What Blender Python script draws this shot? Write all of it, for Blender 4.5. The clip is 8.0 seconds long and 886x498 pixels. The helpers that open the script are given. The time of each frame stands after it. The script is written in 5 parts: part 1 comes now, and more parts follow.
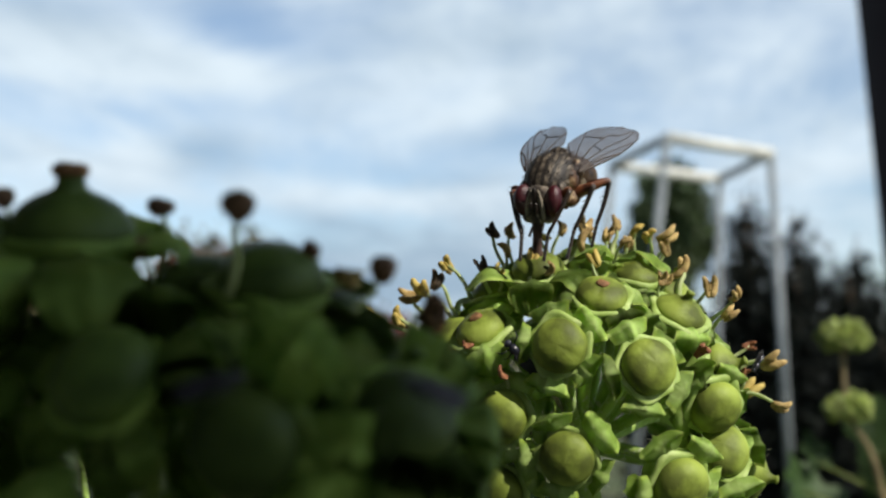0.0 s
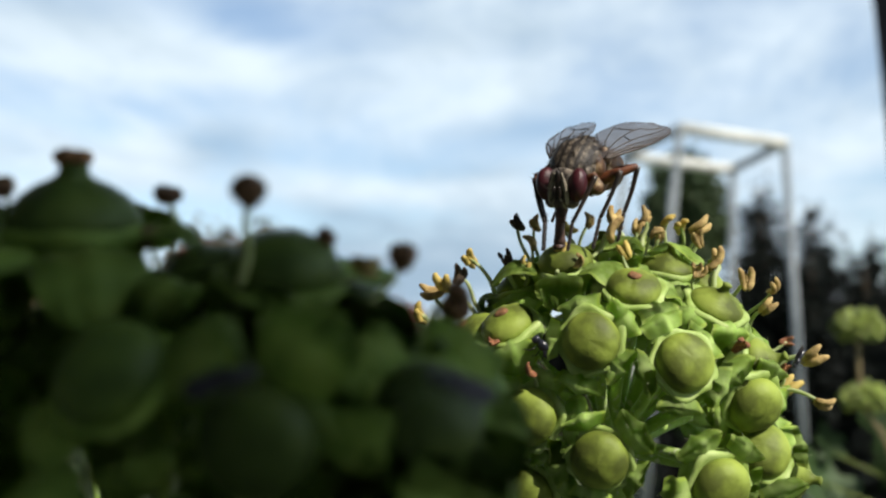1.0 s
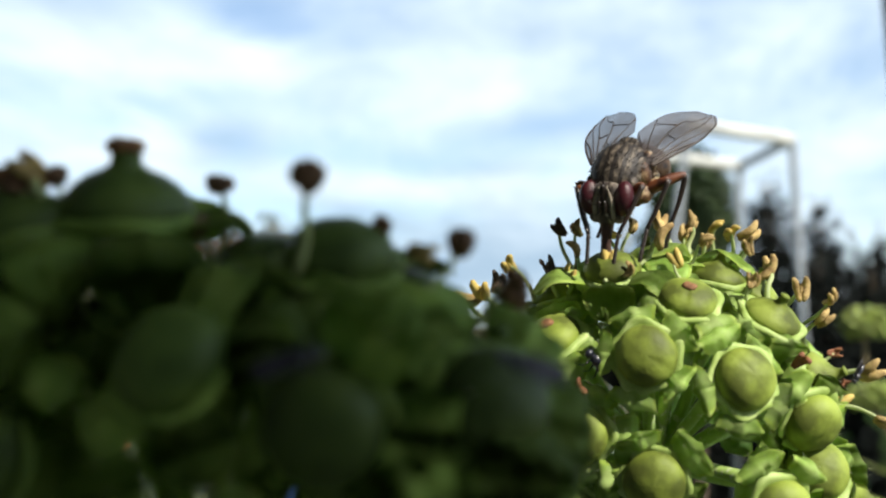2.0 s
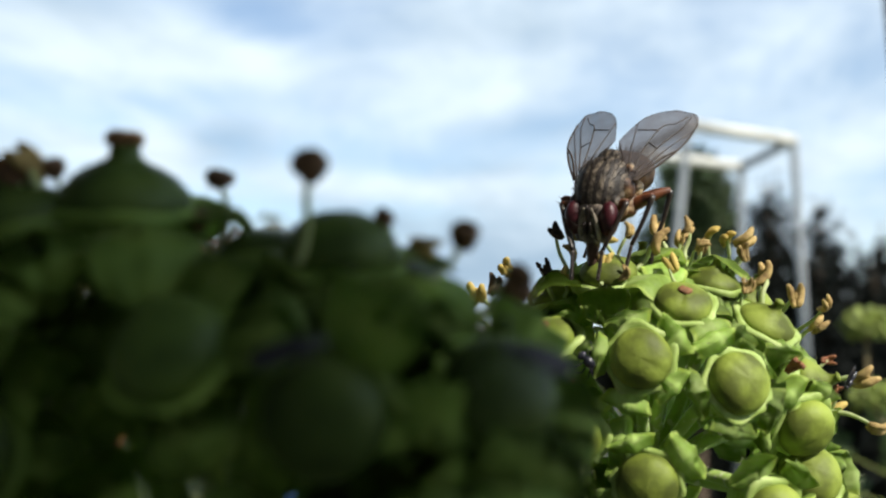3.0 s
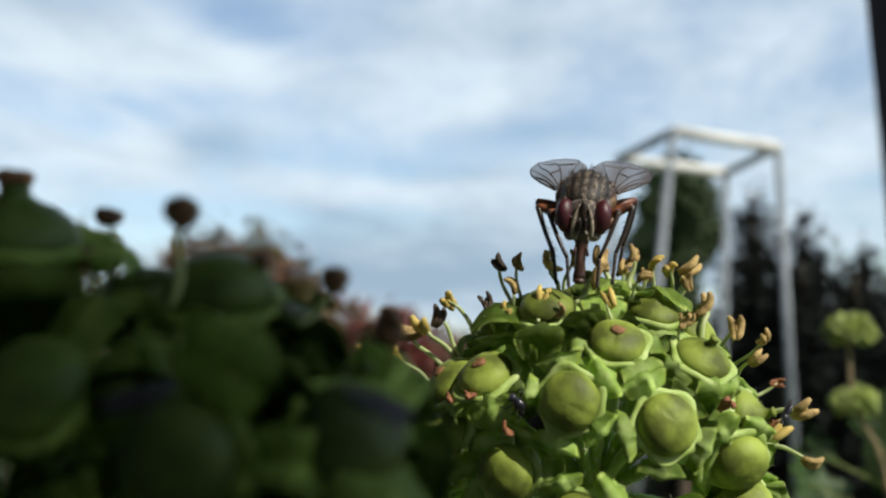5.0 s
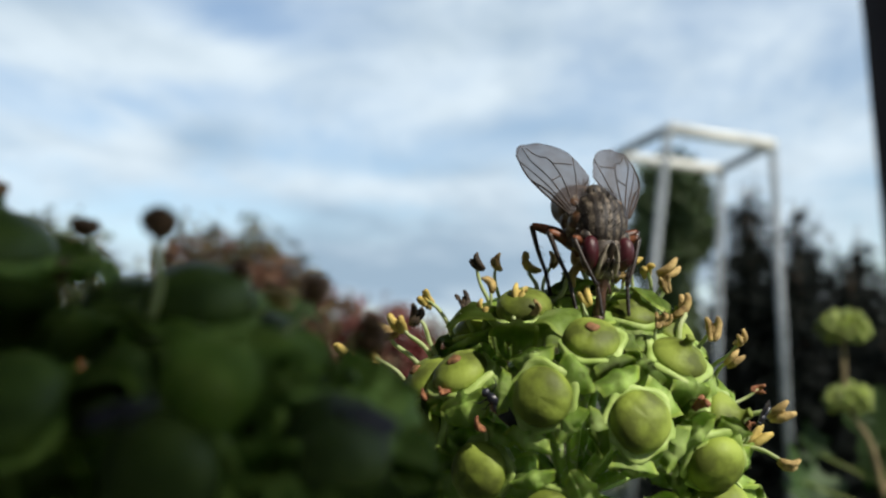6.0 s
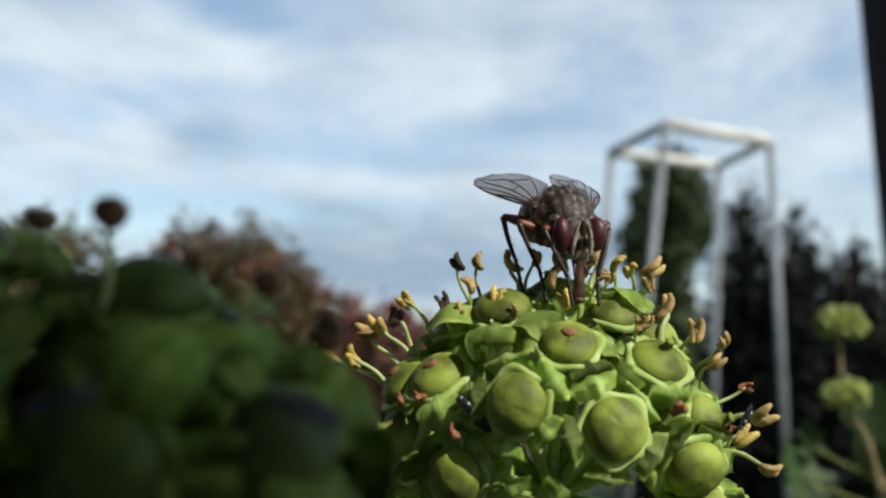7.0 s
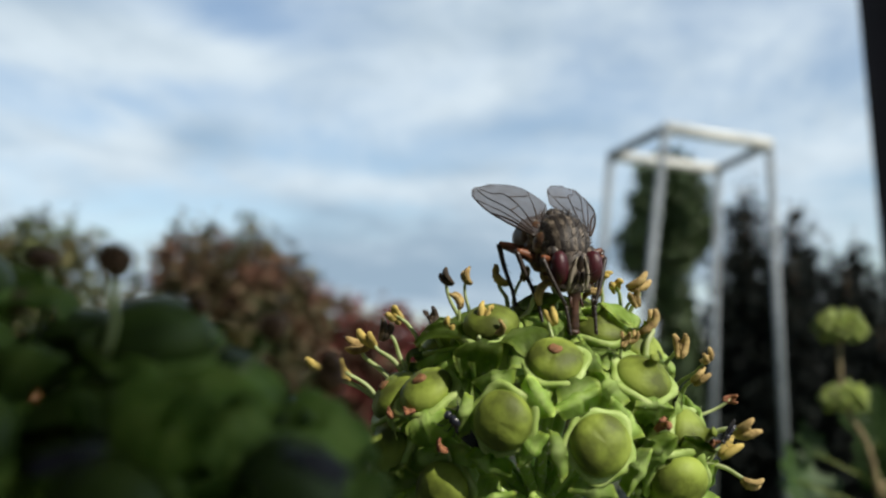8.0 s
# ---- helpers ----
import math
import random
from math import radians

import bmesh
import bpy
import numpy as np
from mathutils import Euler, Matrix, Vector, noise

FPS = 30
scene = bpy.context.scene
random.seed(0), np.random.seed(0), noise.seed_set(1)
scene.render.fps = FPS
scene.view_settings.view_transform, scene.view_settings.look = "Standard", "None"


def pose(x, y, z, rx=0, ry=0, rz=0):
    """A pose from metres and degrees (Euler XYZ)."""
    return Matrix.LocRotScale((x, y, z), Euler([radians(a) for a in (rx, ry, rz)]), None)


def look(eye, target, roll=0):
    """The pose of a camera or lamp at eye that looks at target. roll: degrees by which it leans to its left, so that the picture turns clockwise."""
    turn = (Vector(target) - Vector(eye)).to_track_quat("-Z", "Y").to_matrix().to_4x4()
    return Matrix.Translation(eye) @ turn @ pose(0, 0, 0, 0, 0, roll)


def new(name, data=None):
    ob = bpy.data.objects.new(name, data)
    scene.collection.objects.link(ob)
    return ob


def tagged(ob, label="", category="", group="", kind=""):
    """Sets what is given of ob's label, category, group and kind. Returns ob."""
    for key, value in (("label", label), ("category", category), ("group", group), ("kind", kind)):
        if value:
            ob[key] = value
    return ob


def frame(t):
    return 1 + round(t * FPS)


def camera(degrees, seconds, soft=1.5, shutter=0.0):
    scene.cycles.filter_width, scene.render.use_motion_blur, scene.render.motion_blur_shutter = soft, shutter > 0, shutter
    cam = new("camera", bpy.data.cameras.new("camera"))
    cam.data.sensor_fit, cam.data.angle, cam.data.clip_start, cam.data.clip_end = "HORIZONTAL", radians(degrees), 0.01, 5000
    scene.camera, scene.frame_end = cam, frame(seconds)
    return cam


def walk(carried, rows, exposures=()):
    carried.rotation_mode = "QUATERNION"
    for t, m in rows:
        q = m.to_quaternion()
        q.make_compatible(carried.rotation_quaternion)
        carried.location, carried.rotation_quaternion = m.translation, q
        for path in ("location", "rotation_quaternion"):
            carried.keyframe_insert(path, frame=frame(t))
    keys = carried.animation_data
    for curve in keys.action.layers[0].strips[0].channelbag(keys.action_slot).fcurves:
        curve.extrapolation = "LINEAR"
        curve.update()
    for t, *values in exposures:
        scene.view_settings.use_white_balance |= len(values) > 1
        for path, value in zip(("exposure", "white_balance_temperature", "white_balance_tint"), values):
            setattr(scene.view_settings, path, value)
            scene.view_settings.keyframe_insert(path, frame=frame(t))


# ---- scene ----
# ---- camera ----
EYE, TILT = 1.3, 8.0
cam = camera(50.0, 8.0, soft=2.2)
cam.data.dof.use_dof = True
cam.data.dof.focus_distance = 0.0555
cam.data.dof.aperture_fstop = 48.0
cam.data.dof.aperture_blades = 0

# seconds, yaw, pitch, roll of the hand-held camera
TURNS = [
    (0.0, 0.0, 0.0, 0.0), (0.5, 0.3, -0.24, 0.1), (1.0, 0.76, -0.49, 0.3), (1.5, 1.03, -0.67, 0.25),
    (1.7, 1.08, -0.69, 0.22), (2.8, 1.22, -0.71, 0.12), (3.0, 1.21, -0.69, 0.1), (3.5, 1.03, -0.54, 0.05),
    (4.0, 0.79, -0.39, 0.05), (4.5, 0.55, -0.35, -0.1), (4.7, 0.47, -0.37, -0.12), (5.8, 0.1, -0.57, -0.2),
    (6.0, 0.06, -0.61, -0.2), (6.5, -0.06, -0.77, -0.15), (6.7, -0.07, -0.82, -0.2), (6.8, -0.08, -0.84, -0.22), (7.0, -0.09, -0.86, -0.25), (7.5, -0.09, -0.77, -0.28),
    (8.0, -0.12, -0.67, -0.3),
]


def eye_pose(t):
    """The camera's pose at one of the times in TURNS."""
    for s, yaw, pitch, roll in TURNS:
        if abs(s - t) < 1e-6:
            return pose(0, 0, EYE, TILT) @ pose(0, 0, 0, 90 + pitch, roll, yaw)


def before_eye(t):
    """The camera's axes at that time, with y ahead and z up."""
    return eye_pose(t) @ pose(0, 0, 0, -90)


EXPOSE = [(0.0, 0.0), (0.5, 0.05), (1.0, 0.15), (1.5, 0.42), (1.7, 0.45), (2.8, 0.25), (3.0, 0.25), (3.5, 0.1),
          (4.0, 0.0), (4.5, 0.0), (6.0, -0.02), (7.0, -0.06), (8.0, -0.12)]
walk(cam, [(t, eye_pose(t)) for t, *_ in TURNS], EXPOSE)

# ---- world and sun ----
# where the added sun blocker ends, so the farther flowers stay lit
BLOCKER_END = 0.143
# heaps of cloud and gaps: side, up, half width, half height in degrees, amount
CLOUDS = [(-22, 18, 6, 4, 0.25), (-15, 18.2, 4, 1.0, 0.3), (-11, 20.3, 4.5, 1.6, -0.28), (-14.5, 16, 3.0, 1.2, -0.2), (-18, 12.5, 3, 1.5, 0.3),
          (-7, 11.0, 9, 0.9, 0.25), (0, 17, 6, 3, 0.1), (16, 18, 9, 4, 0.22), (-2, 6.0, 18, 3, 0.4), (12, 8, 7, 3, 0.2)]
SHADES = [(-14, 13.6, 3.2, 1.2, 0.5), (5, 14.6, 4.5, 0.9, 0.38), (-5, 12.6, 3.5, 0.8, 0.2), (2, 12.2, 4, 0.6, 0.2), (-22, 20.5, 4, 1.2, 0.2), (-9, 9.5, 9, 0.7, 0.15), (-4, 6.5, 16, 3.2, 0.6), (13, 8, 6, 3, 0.3), (3, 20, 6, 2, 0.12)]


SUN_AZ, SUN_EL = 135.0, 42.0        # degrees clockwise from straight ahead, and up
world = bpy.data.worlds.new("sky")
scene.world = world
world.use_nodes = True
wt = world.node_tree
wt.nodes.clear()


def wmath(op, a, b=None, c=None):
    n = wt.nodes.new("ShaderNodeMath")
    n.operation = op
    for i, v in enumerate((a, b, c)):
        if v is None:
            continue
        if isinstance(v, (int, float)):
            n.inputs[i].default_value = v
        else:
            wt.links.new(v, n.inputs[i])
    return n.outputs[0]


sky = wt.nodes.new("ShaderNodeTexSky")
sky.sky_type = "NISHITA"
sky.sun_disc = False
sky.sun_elevation, sky.sun_rotation = radians(SUN_EL), radians(SUN_AZ)
sky.air_density, sky.dust_density, sky.ozone_density = 1.2, 0.6, 1.5
coord = wt.nodes.new("ShaderNodeTexCoord")
sep = wt.nodes.new("ShaderNodeSeparateXYZ")
wt.links.new(coord.outputs["Generated"], sep.inputs[0])
dx, dy, dz = sep.outputs
# degrees to the side and up
side = wmath("MULTIPLY", wmath("ARCTAN2", dx, dy), 57.2958)
rise = wmath("MULTIPLY", wmath("ARCSINE", dz), 57.2958)
# clouds lie on a flat deck, so they draw together towards the horizon
deck = wmath("ADD", wmath("MAXIMUM", dz, 0.0), 0.12)
plane = wt.nodes.new("ShaderNodeCombineXYZ")
wt.links.new(wmath("DIVIDE", dx, deck), plane.inputs[0])
wt.links.new(wmath("DIVIDE", dy, deck), plane.inputs[1])


def cloud_noise(scale, detail, rough, shift):
    mp = wt.nodes.new("ShaderNodeMapping")
    mp.inputs["Location"].default_value = shift
    mp.inputs["Scale"].default_value = (1.0, 0.8, 1.0)
    wt.links.new(plane.outputs[0], mp.inputs[0])
    n = wt.nodes.new("ShaderNodeTexNoise")
    n.inputs["Scale"].default_value = scale
    n.inputs["Detail"].default_value = detail
    n.inputs["Roughness"].default_value = rough
    n.inputs["Distortion"].default_value = 0.35
    wt.links.new(mp.outputs[0], n.inputs["Vector"])
    return n.outputs["Fac"]


def heap(u, v, su, sv, amount):
    """A soft heap of cloud (or, below zero, a gap): where it lies, how wide and how high, in degrees."""
    a = wmath("POWER", wmath("DIVIDE", wmath("SUBTRACT", side, u), su), 2.0)
    b = wmath("POWER", wmath("DIVIDE", wmath("SUBTRACT", rise, v), sv), 2.0)
    return wmath("MULTIPLY", wmath("POWER", 2.718, wmath("MULTIPLY", wmath("ADD", a, b), -1.0)), amount)


thick = wmath("ADD", wmath("MULTIPLY", cloud_noise(1.1, 8.0, 0.66, (3.1, 0.4, 0.0)), 1.5), -0.2)
for h in CLOUDS:
    thick = wmath("ADD", thick, heap(*h))
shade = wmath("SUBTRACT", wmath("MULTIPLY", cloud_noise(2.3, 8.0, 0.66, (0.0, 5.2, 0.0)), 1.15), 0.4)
for h in SHADES:
    shade = wmath("ADD", shade, heap(*h))
cover = wt.nodes.new("ShaderNodeMapRange")
cover.interpolation_type = "SMOOTHSTEP"
cover.inputs["From Min"].default_value, cover.inputs["From Max"].default_value = 0.25, 0.85
wt.links.new(thick, cover.inputs["Value"])
dim = wt.nodes.new("ShaderNodeMapRange")
dim.inputs["From Min"].default_value, dim.inputs["From Max"].default_value = 0.1, 0.7
wt.links.new(shade, dim.inputs["Value"])
tone = wt.nodes.new("ShaderNodeMix")
tone.data_type = "RGBA"
tone.inputs["A"].default_value = (0.77, 0.89, 0.98, 1)      # lit cloud
tone.inputs["B"].default_value = (0.36, 0.49, 0.62, 1)      # shaded cloud
wt.links.new(dim.outputs[0], tone.inputs["Factor"])
cloud = wt.nodes.new("ShaderNodeBackground")
cloud.inputs["Strength"].default_value = 1.0
wt.links.new(tone.outputs["Result"], cloud.inputs["Color"])
clear = wt.nodes.new("ShaderNodeBackground")
clear.inputs["Strength"].default_value = 0.15
wt.links.new(sky.outputs[0], clear.inputs["Color"])
both = wt.nodes.new("ShaderNodeMixShader")
wt.links.new(cover.outputs[0], both.inputs[0])
wt.links.new(clear.outputs[0], both.inputs[1])
wt.links.new(cloud.outputs[0], both.inputs[2])
out = wt.nodes.new("ShaderNodeOutputWorld")
wt.links.new(both.outputs[0], out.inputs[0])

sun = new("sun", bpy.data.lights.new("sun", "SUN"))
sun.data.energy, sun.data.angle, sun.data.color = 5.0, radians(0.5), (1.0, 0.93, 0.82)
_a, _e = radians(SUN_AZ), radians(SUN_EL)
sun.matrix_world = look(Vector((math.sin(_a) * math.cos(_e), math.cos(_a) * math.cos(_e), math.sin(_e))) * 20, (0, 0, 0))

# ---- materials ----
def material(name, colours, rough=0.6, scale=1.0, detail=4.0, bump=0.0, bump_scale=None, depth=0.001, specks=None,
             through_light=0.0, metal=0.0, sheen=0.0, pieces=0.0, coat=0.0, spread=(0.35, 0.65), spec=0.5):
    """Noise between two or three colours at two scales, fine relief, and light that passes through thin parts."""
    m = bpy.data.materials.new(name)
    m.use_nodes = True
    t = m.node_tree
    link = t.links.new
    p = t.nodes["Principled BSDF"]
    tc = t.nodes.new("ShaderNodeTexCoord")
    n = t.nodes.new("ShaderNodeTexNoise")
    n.inputs["Scale"].default_value, n.inputs["Detail"].default_value = scale, detail
    link(tc.outputs["Object"], n.inputs["Vector"])
    ramp = t.nodes.new("ShaderNodeValToRGB")
    el = ramp.color_ramp.elements
    el[0].position, el[1].position = spread
    el[0].color, el[1].color = (*colours[0], 1), (*colours[-1], 1)
    if len(colours) == 3:
        e = el.new(sum(spread) / 2)
        e.color = (*colours[1], 1)
    link(n.outputs["Fac"], ramp.inputs[0])
    last = ramp.outputs[0]
    fine = t.nodes.new("ShaderNodeTexNoise")
    fine.inputs["Scale"].default_value, fine.inputs["Detail"].default_value = (bump_scale or scale * 6), 5.0
    link(tc.outputs["Object"], fine.inputs["Vector"])
    if specks:
        r2 = t.nodes.new("ShaderNodeValToRGB")
        r2.color_ramp.elements[0].position, r2.color_ramp.elements[1].position = 0.56, 0.66
        link(fine.outputs["Fac"], r2.inputs[0])
        mx = t.nodes.new("ShaderNodeMix")
        mx.data_type = "RGBA"
        link(r2.outputs[0], mx.inputs["Factor"])
        link(last, mx.inputs["A"])
        mx.inputs["B"].default_value = (*specks, 1)
        last = mx.outputs["Result"]
    if pieces:
        info = t.nodes.new("ShaderNodeObjectInfo")
        geo = t.nodes.new("ShaderNodeNewGeometry")
        ad = t.nodes.new("ShaderNodeMath")
        ad.operation = "ADD"
        link(info.outputs["Random"], ad.inputs[0])
        link(geo.outputs["Random Per Island"], ad.inputs[1])
        fr = t.nodes.new("ShaderNodeMath")
        fr.operation = "FRACT"
        link(ad.outputs[0], fr.inputs[0])
        mr = t.nodes.new("ShaderNodeMapRange")
        mr.inputs["To Min"].default_value, mr.inputs["To Max"].default_value = 1 - pieces, 1 + pieces
        link(fr.outputs[0], mr.inputs["Value"])
        hs = t.nodes.new("ShaderNodeHueSaturation")
        link(mr.outputs[0], hs.inputs["Value"])
        link(last, hs.inputs["Color"])
        last = hs.outputs[0]
    link(last, p.inputs["Base Color"])
    p.inputs["Roughness"].default_value = rough
    p.inputs["Metallic"].default_value = metal
    p.inputs["Sheen Weight"].default_value = sheen
    p.inputs["Coat Weight"].default_value = coat
    p.inputs["Specular IOR Level"].default_value = spec
    if bump:
        b = t.nodes.new("ShaderNodeBump")
        b.inputs["Strength"].default_value, b.inputs["Distance"].default_value = bump, depth
        link(fine.outputs["Fac"], b.inputs["Height"])
        link(b.outputs[0], p.inputs["Normal"])
    if through_light:
        tr = t.nodes.new("ShaderNodeBsdfTranslucent")
        link(last, tr.inputs["Color"])
        mix = t.nodes.new("ShaderNodeMixShader")
        mix.inputs[0].default_value = through_light
        link(p.outputs[0], mix.inputs[1])
        link(tr.outputs[0], mix.inputs[2])
        link(mix.outputs[0], t.nodes["Material Output"].inputs[0])
    return m


DISC = material("ivy disc", [(0.1, 0.125, 0.022), (0.21, 0.27, 0.042), (0.31, 0.39, 0.07)], 0.58, 360, bump=0.35, bump_scale=5200, depth=0.00007, pieces=0.2, spec=0.3, through_light=0.1, spread=(0.4, 0.62))
CUP = material("ivy receptacle", [(0.27, 0.38, 0.08), (0.37, 0.5, 0.14), (0.5, 0.62, 0.24)], 0.5, 650, bump=0.4, bump_scale=3500, depth=0.00008, pieces=0.15, spec=0.3, through_light=0.12)
PETAL = material("ivy petal", [(0.3, 0.42, 0.085), (0.4, 0.55, 0.15), (0.53, 0.66, 0.26)], 0.55, 700, spec=0.25, bump=0.35, bump_scale=3800, depth=0.00007, through_light=0.5, pieces=0.18)
PEDICEL = material("downy flower stalk", [(0.248, 0.405, 0.068), (0.422, 0.581, 0.135)], 0.7, 700, specks=(0.52, 0.58, 0.34), bump=0.6, bump_scale=2600, depth=0.00012, sheen=0.3)
FILAMENT = material("pale filament", [(0.42, 0.52, 0.2), (0.55, 0.62, 0.32)], 0.5, 900, through_light=0.2)
ANTHER_Y = material("yellow anther", [(0.42, 0.31, 0.07), (0.62, 0.48, 0.14)], 0.75, 1500, bump=0.5, bump_scale=7000, depth=0.00006, pieces=0.12)
ANTHER_T = material("tan withered anther", [(0.22, 0.14, 0.05), (0.52, 0.385, 0.15)], 0.8, 1800, bump=0.7, bump_scale=6000, depth=0.0001, pieces=0.25)
ANTHER_R = material("rust-brown withered anther", [(0.16, 0.055, 0.025), (0.36, 0.16, 0.075)], 0.8, 1800, bump=0.7, bump_scale=6000, depth=0.0001, pieces=0.2)
ANTHER_D = material("dark withered anther", [(0.028, 0.02, 0.014), (0.085, 0.058, 0.034)], 0.8, 1800, bump=0.7, bump_scale=6000, depth=0.0001)
STIGMA = material("brown stigma", [(0.11, 0.045, 0.018), (0.28, 0.14, 0.06)], 0.8, 2500, bump=0.6, bump_scale=9000, depth=0.00008)
DRY_LEAF = material("dry orange leaf", [(0.3, 0.12, 0.04), (0.45, 0.2, 0.08), (0.5, 0.33, 0.18)], 0.8, 200, bump=0.4, bump_scale=900, depth=0.0003, through_light=0.2)
LIME_LEAF = material("yellow-green leaf", [(0.16, 0.24, 0.03), (0.26, 0.34, 0.06)], 0.55, 200, bump=0.2, bump_scale=900, depth=0.0003, through_light=0.3)
LEAF = material("ivy leaf", [(0.028, 0.062, 0.014), (0.05, 0.1, 0.022)], 0.55, 120, bump=0.2, bump_scale=900, depth=0.0003, through_light=0.12, spec=0.3)
EDGE = material("pale petal margin", [(0.396, 0.528, 0.087), (0.522, 0.655, 0.196)], 0.5, 1500, spec=0.25, bump=0.3, bump_scale=6000, depth=0.00005, through_light=0.4, pieces=0.12)
# copies of DISC, CUP and PETAL with the shade put into the colour
SHADE_DISC = material("shade-dark ivy disc", [(0.035, 0.06, 0.013), (0.06, 0.098, 0.02), (0.085, 0.128, 0.026)], 0.5, 500, bump=0.3, bump_scale=4200, depth=0.00006, pieces=0.3, spec=0.2)
SHADE_CUP = material("shade-dark ivy receptacle", [(0.1, 0.17, 0.032), (0.15, 0.23, 0.045), (0.2, 0.29, 0.06)], 0.6, 550, bump=0.4, bump_scale=3500, depth=0.00008, pieces=0.25, spec=0.2)
SHADE_PETAL = material("shade-dark ivy petal", [(0.13, 0.21, 0.042), (0.19, 0.29, 0.06), (0.26, 0.36, 0.085)], 0.6, 600, spec=0.2, bump=0.35, bump_scale=3800, depth=0.00007, through_light=0.3, pieces=0.25)
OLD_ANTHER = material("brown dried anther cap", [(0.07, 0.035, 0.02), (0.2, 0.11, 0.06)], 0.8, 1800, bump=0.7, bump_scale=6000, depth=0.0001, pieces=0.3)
DOWN = material("pale star-shaped down", [(0.4, 0.44, 0.256), (0.544, 0.56, 0.4)], 0.6, 1500, through_light=0.3)
YOUNG = material("young ivy bud", [(0.17, 0.23, 0.04), (0.29, 0.35, 0.08)], 0.5, 600, pieces=0.3)
TWIG = material("tan-brown ivy twig", [(0.16, 0.12, 0.06), (0.26, 0.21, 0.1)], 0.7, 400, bump=0.4, bump_scale=2000, depth=0.0002)

CHITIN = material("dark chitin", [(0.012, 0.009, 0.008), (0.035, 0.022, 0.016)], 0.35, 1500, bump=0.3, bump_scale=8000, depth=0.00004)
FEMUR = material("rust-brown leg", [(0.05, 0.015, 0.008), (0.2, 0.062, 0.02)], 0.5, 1200, bump=0.25, bump_scale=8000, depth=0.00003)
FACE = material("silvery dusted face", [(0.025, 0.017, 0.012), (0.1, 0.075, 0.055), (0.3, 0.25, 0.19)], 0.6, 1500, bump=0.4, bump_scale=7000, depth=0.00005, sheen=0.3)
EYE_RED = material("dark red compound eye", [(0.035, 0.005, 0.009), (0.075, 0.009, 0.016)], 0.42, 700, bump=0.5, bump_scale=15000, depth=0.00004, coat=0.0)
FLANK = material("mottled brown and buff flank", [(0.025, 0.014, 0.009), (0.12, 0.055, 0.025), (0.4, 0.3, 0.17)], 0.55, 1500, bump=0.5, bump_scale=6000, depth=0.00006)
ABDOMEN = material("brown dusted abdomen", [(0.02, 0.012, 0.008), (0.09, 0.042, 0.018), (0.22, 0.12, 0.05)], 0.55, 900, bump=0.3, bump_scale=6000, depth=0.00005)
MOUTH = material("brown proboscis", [(0.03, 0.016, 0.013), (0.1, 0.05, 0.035)], 0.4, 1500, bump=0.4, bump_scale=6000, depth=0.00006)
PALE = material("silver-white dusted ridge", [(0.16, 0.13, 0.095), (0.42, 0.37, 0.29)], 0.6, 2500, bump=0.3, bump_scale=9000, depth=0.00004)
GNAT_WING = material("dark grey gnat wing", [(0.012, 0.012, 0.016), (0.03, 0.03, 0.038)], 0.4, 1500, spec=0.4)
VEIN = material("brown wing vein", [(0.02, 0.013, 0.01), (0.05, 0.03, 0.02)], 0.5, 1500)
GNAT = material("blue-black gnat", [(0.008, 0.009, 0.014), (0.03, 0.032, 0.05)], 0.3, 1500, spec=0.6)


def striped():
    """Grey-dusted thorax with dark stripes along it."""
    m = material("striped grey thorax", [(0.026, 0.019, 0.014), (0.085, 0.068, 0.05), (0.23, 0.19, 0.145)], 0.6, 2100, bump=0.7, bump_scale=6000, depth=0.00007)
    t = m.node_tree
    p = t.nodes["Principled BSDF"]
    src = p.inputs["Base Color"].links[0].from_socket
    tc = t.nodes.new("ShaderNodeTexCoord")
    w = t.nodes.new("ShaderNodeTexWave")
    w.bands_direction = "X"
    w.inputs["Scale"].default_value = 640
    w.inputs["Distortion"].default_value = 2.6
    w.inputs["Detail"].default_value = 3.0
    w.inputs["Detail Scale"].default_value = 1.5
    t.links.new(tc.outputs["Object"], w.inputs["Vector"])
    r = t.nodes.new("ShaderNodeValToRGB")
    r.color_ramp.elements[0].position, r.color_ramp.elements[1].position = 0.42, 0.62
    t.links.new(w.outputs["Fac"], r.inputs[0])
    mx = t.nodes.new("ShaderNodeMix")
    mx.data_type = "RGBA"
    t.links.new(r.outputs[0], mx.inputs["Factor"])
    t.links.new(src, mx.inputs["A"])
    mx.inputs["B"].default_value = (0.018, 0.013, 0.011, 1)
    t.links.new(mx.outputs["Result"], p.inputs["Base Color"])
    return m


THORAX = striped()


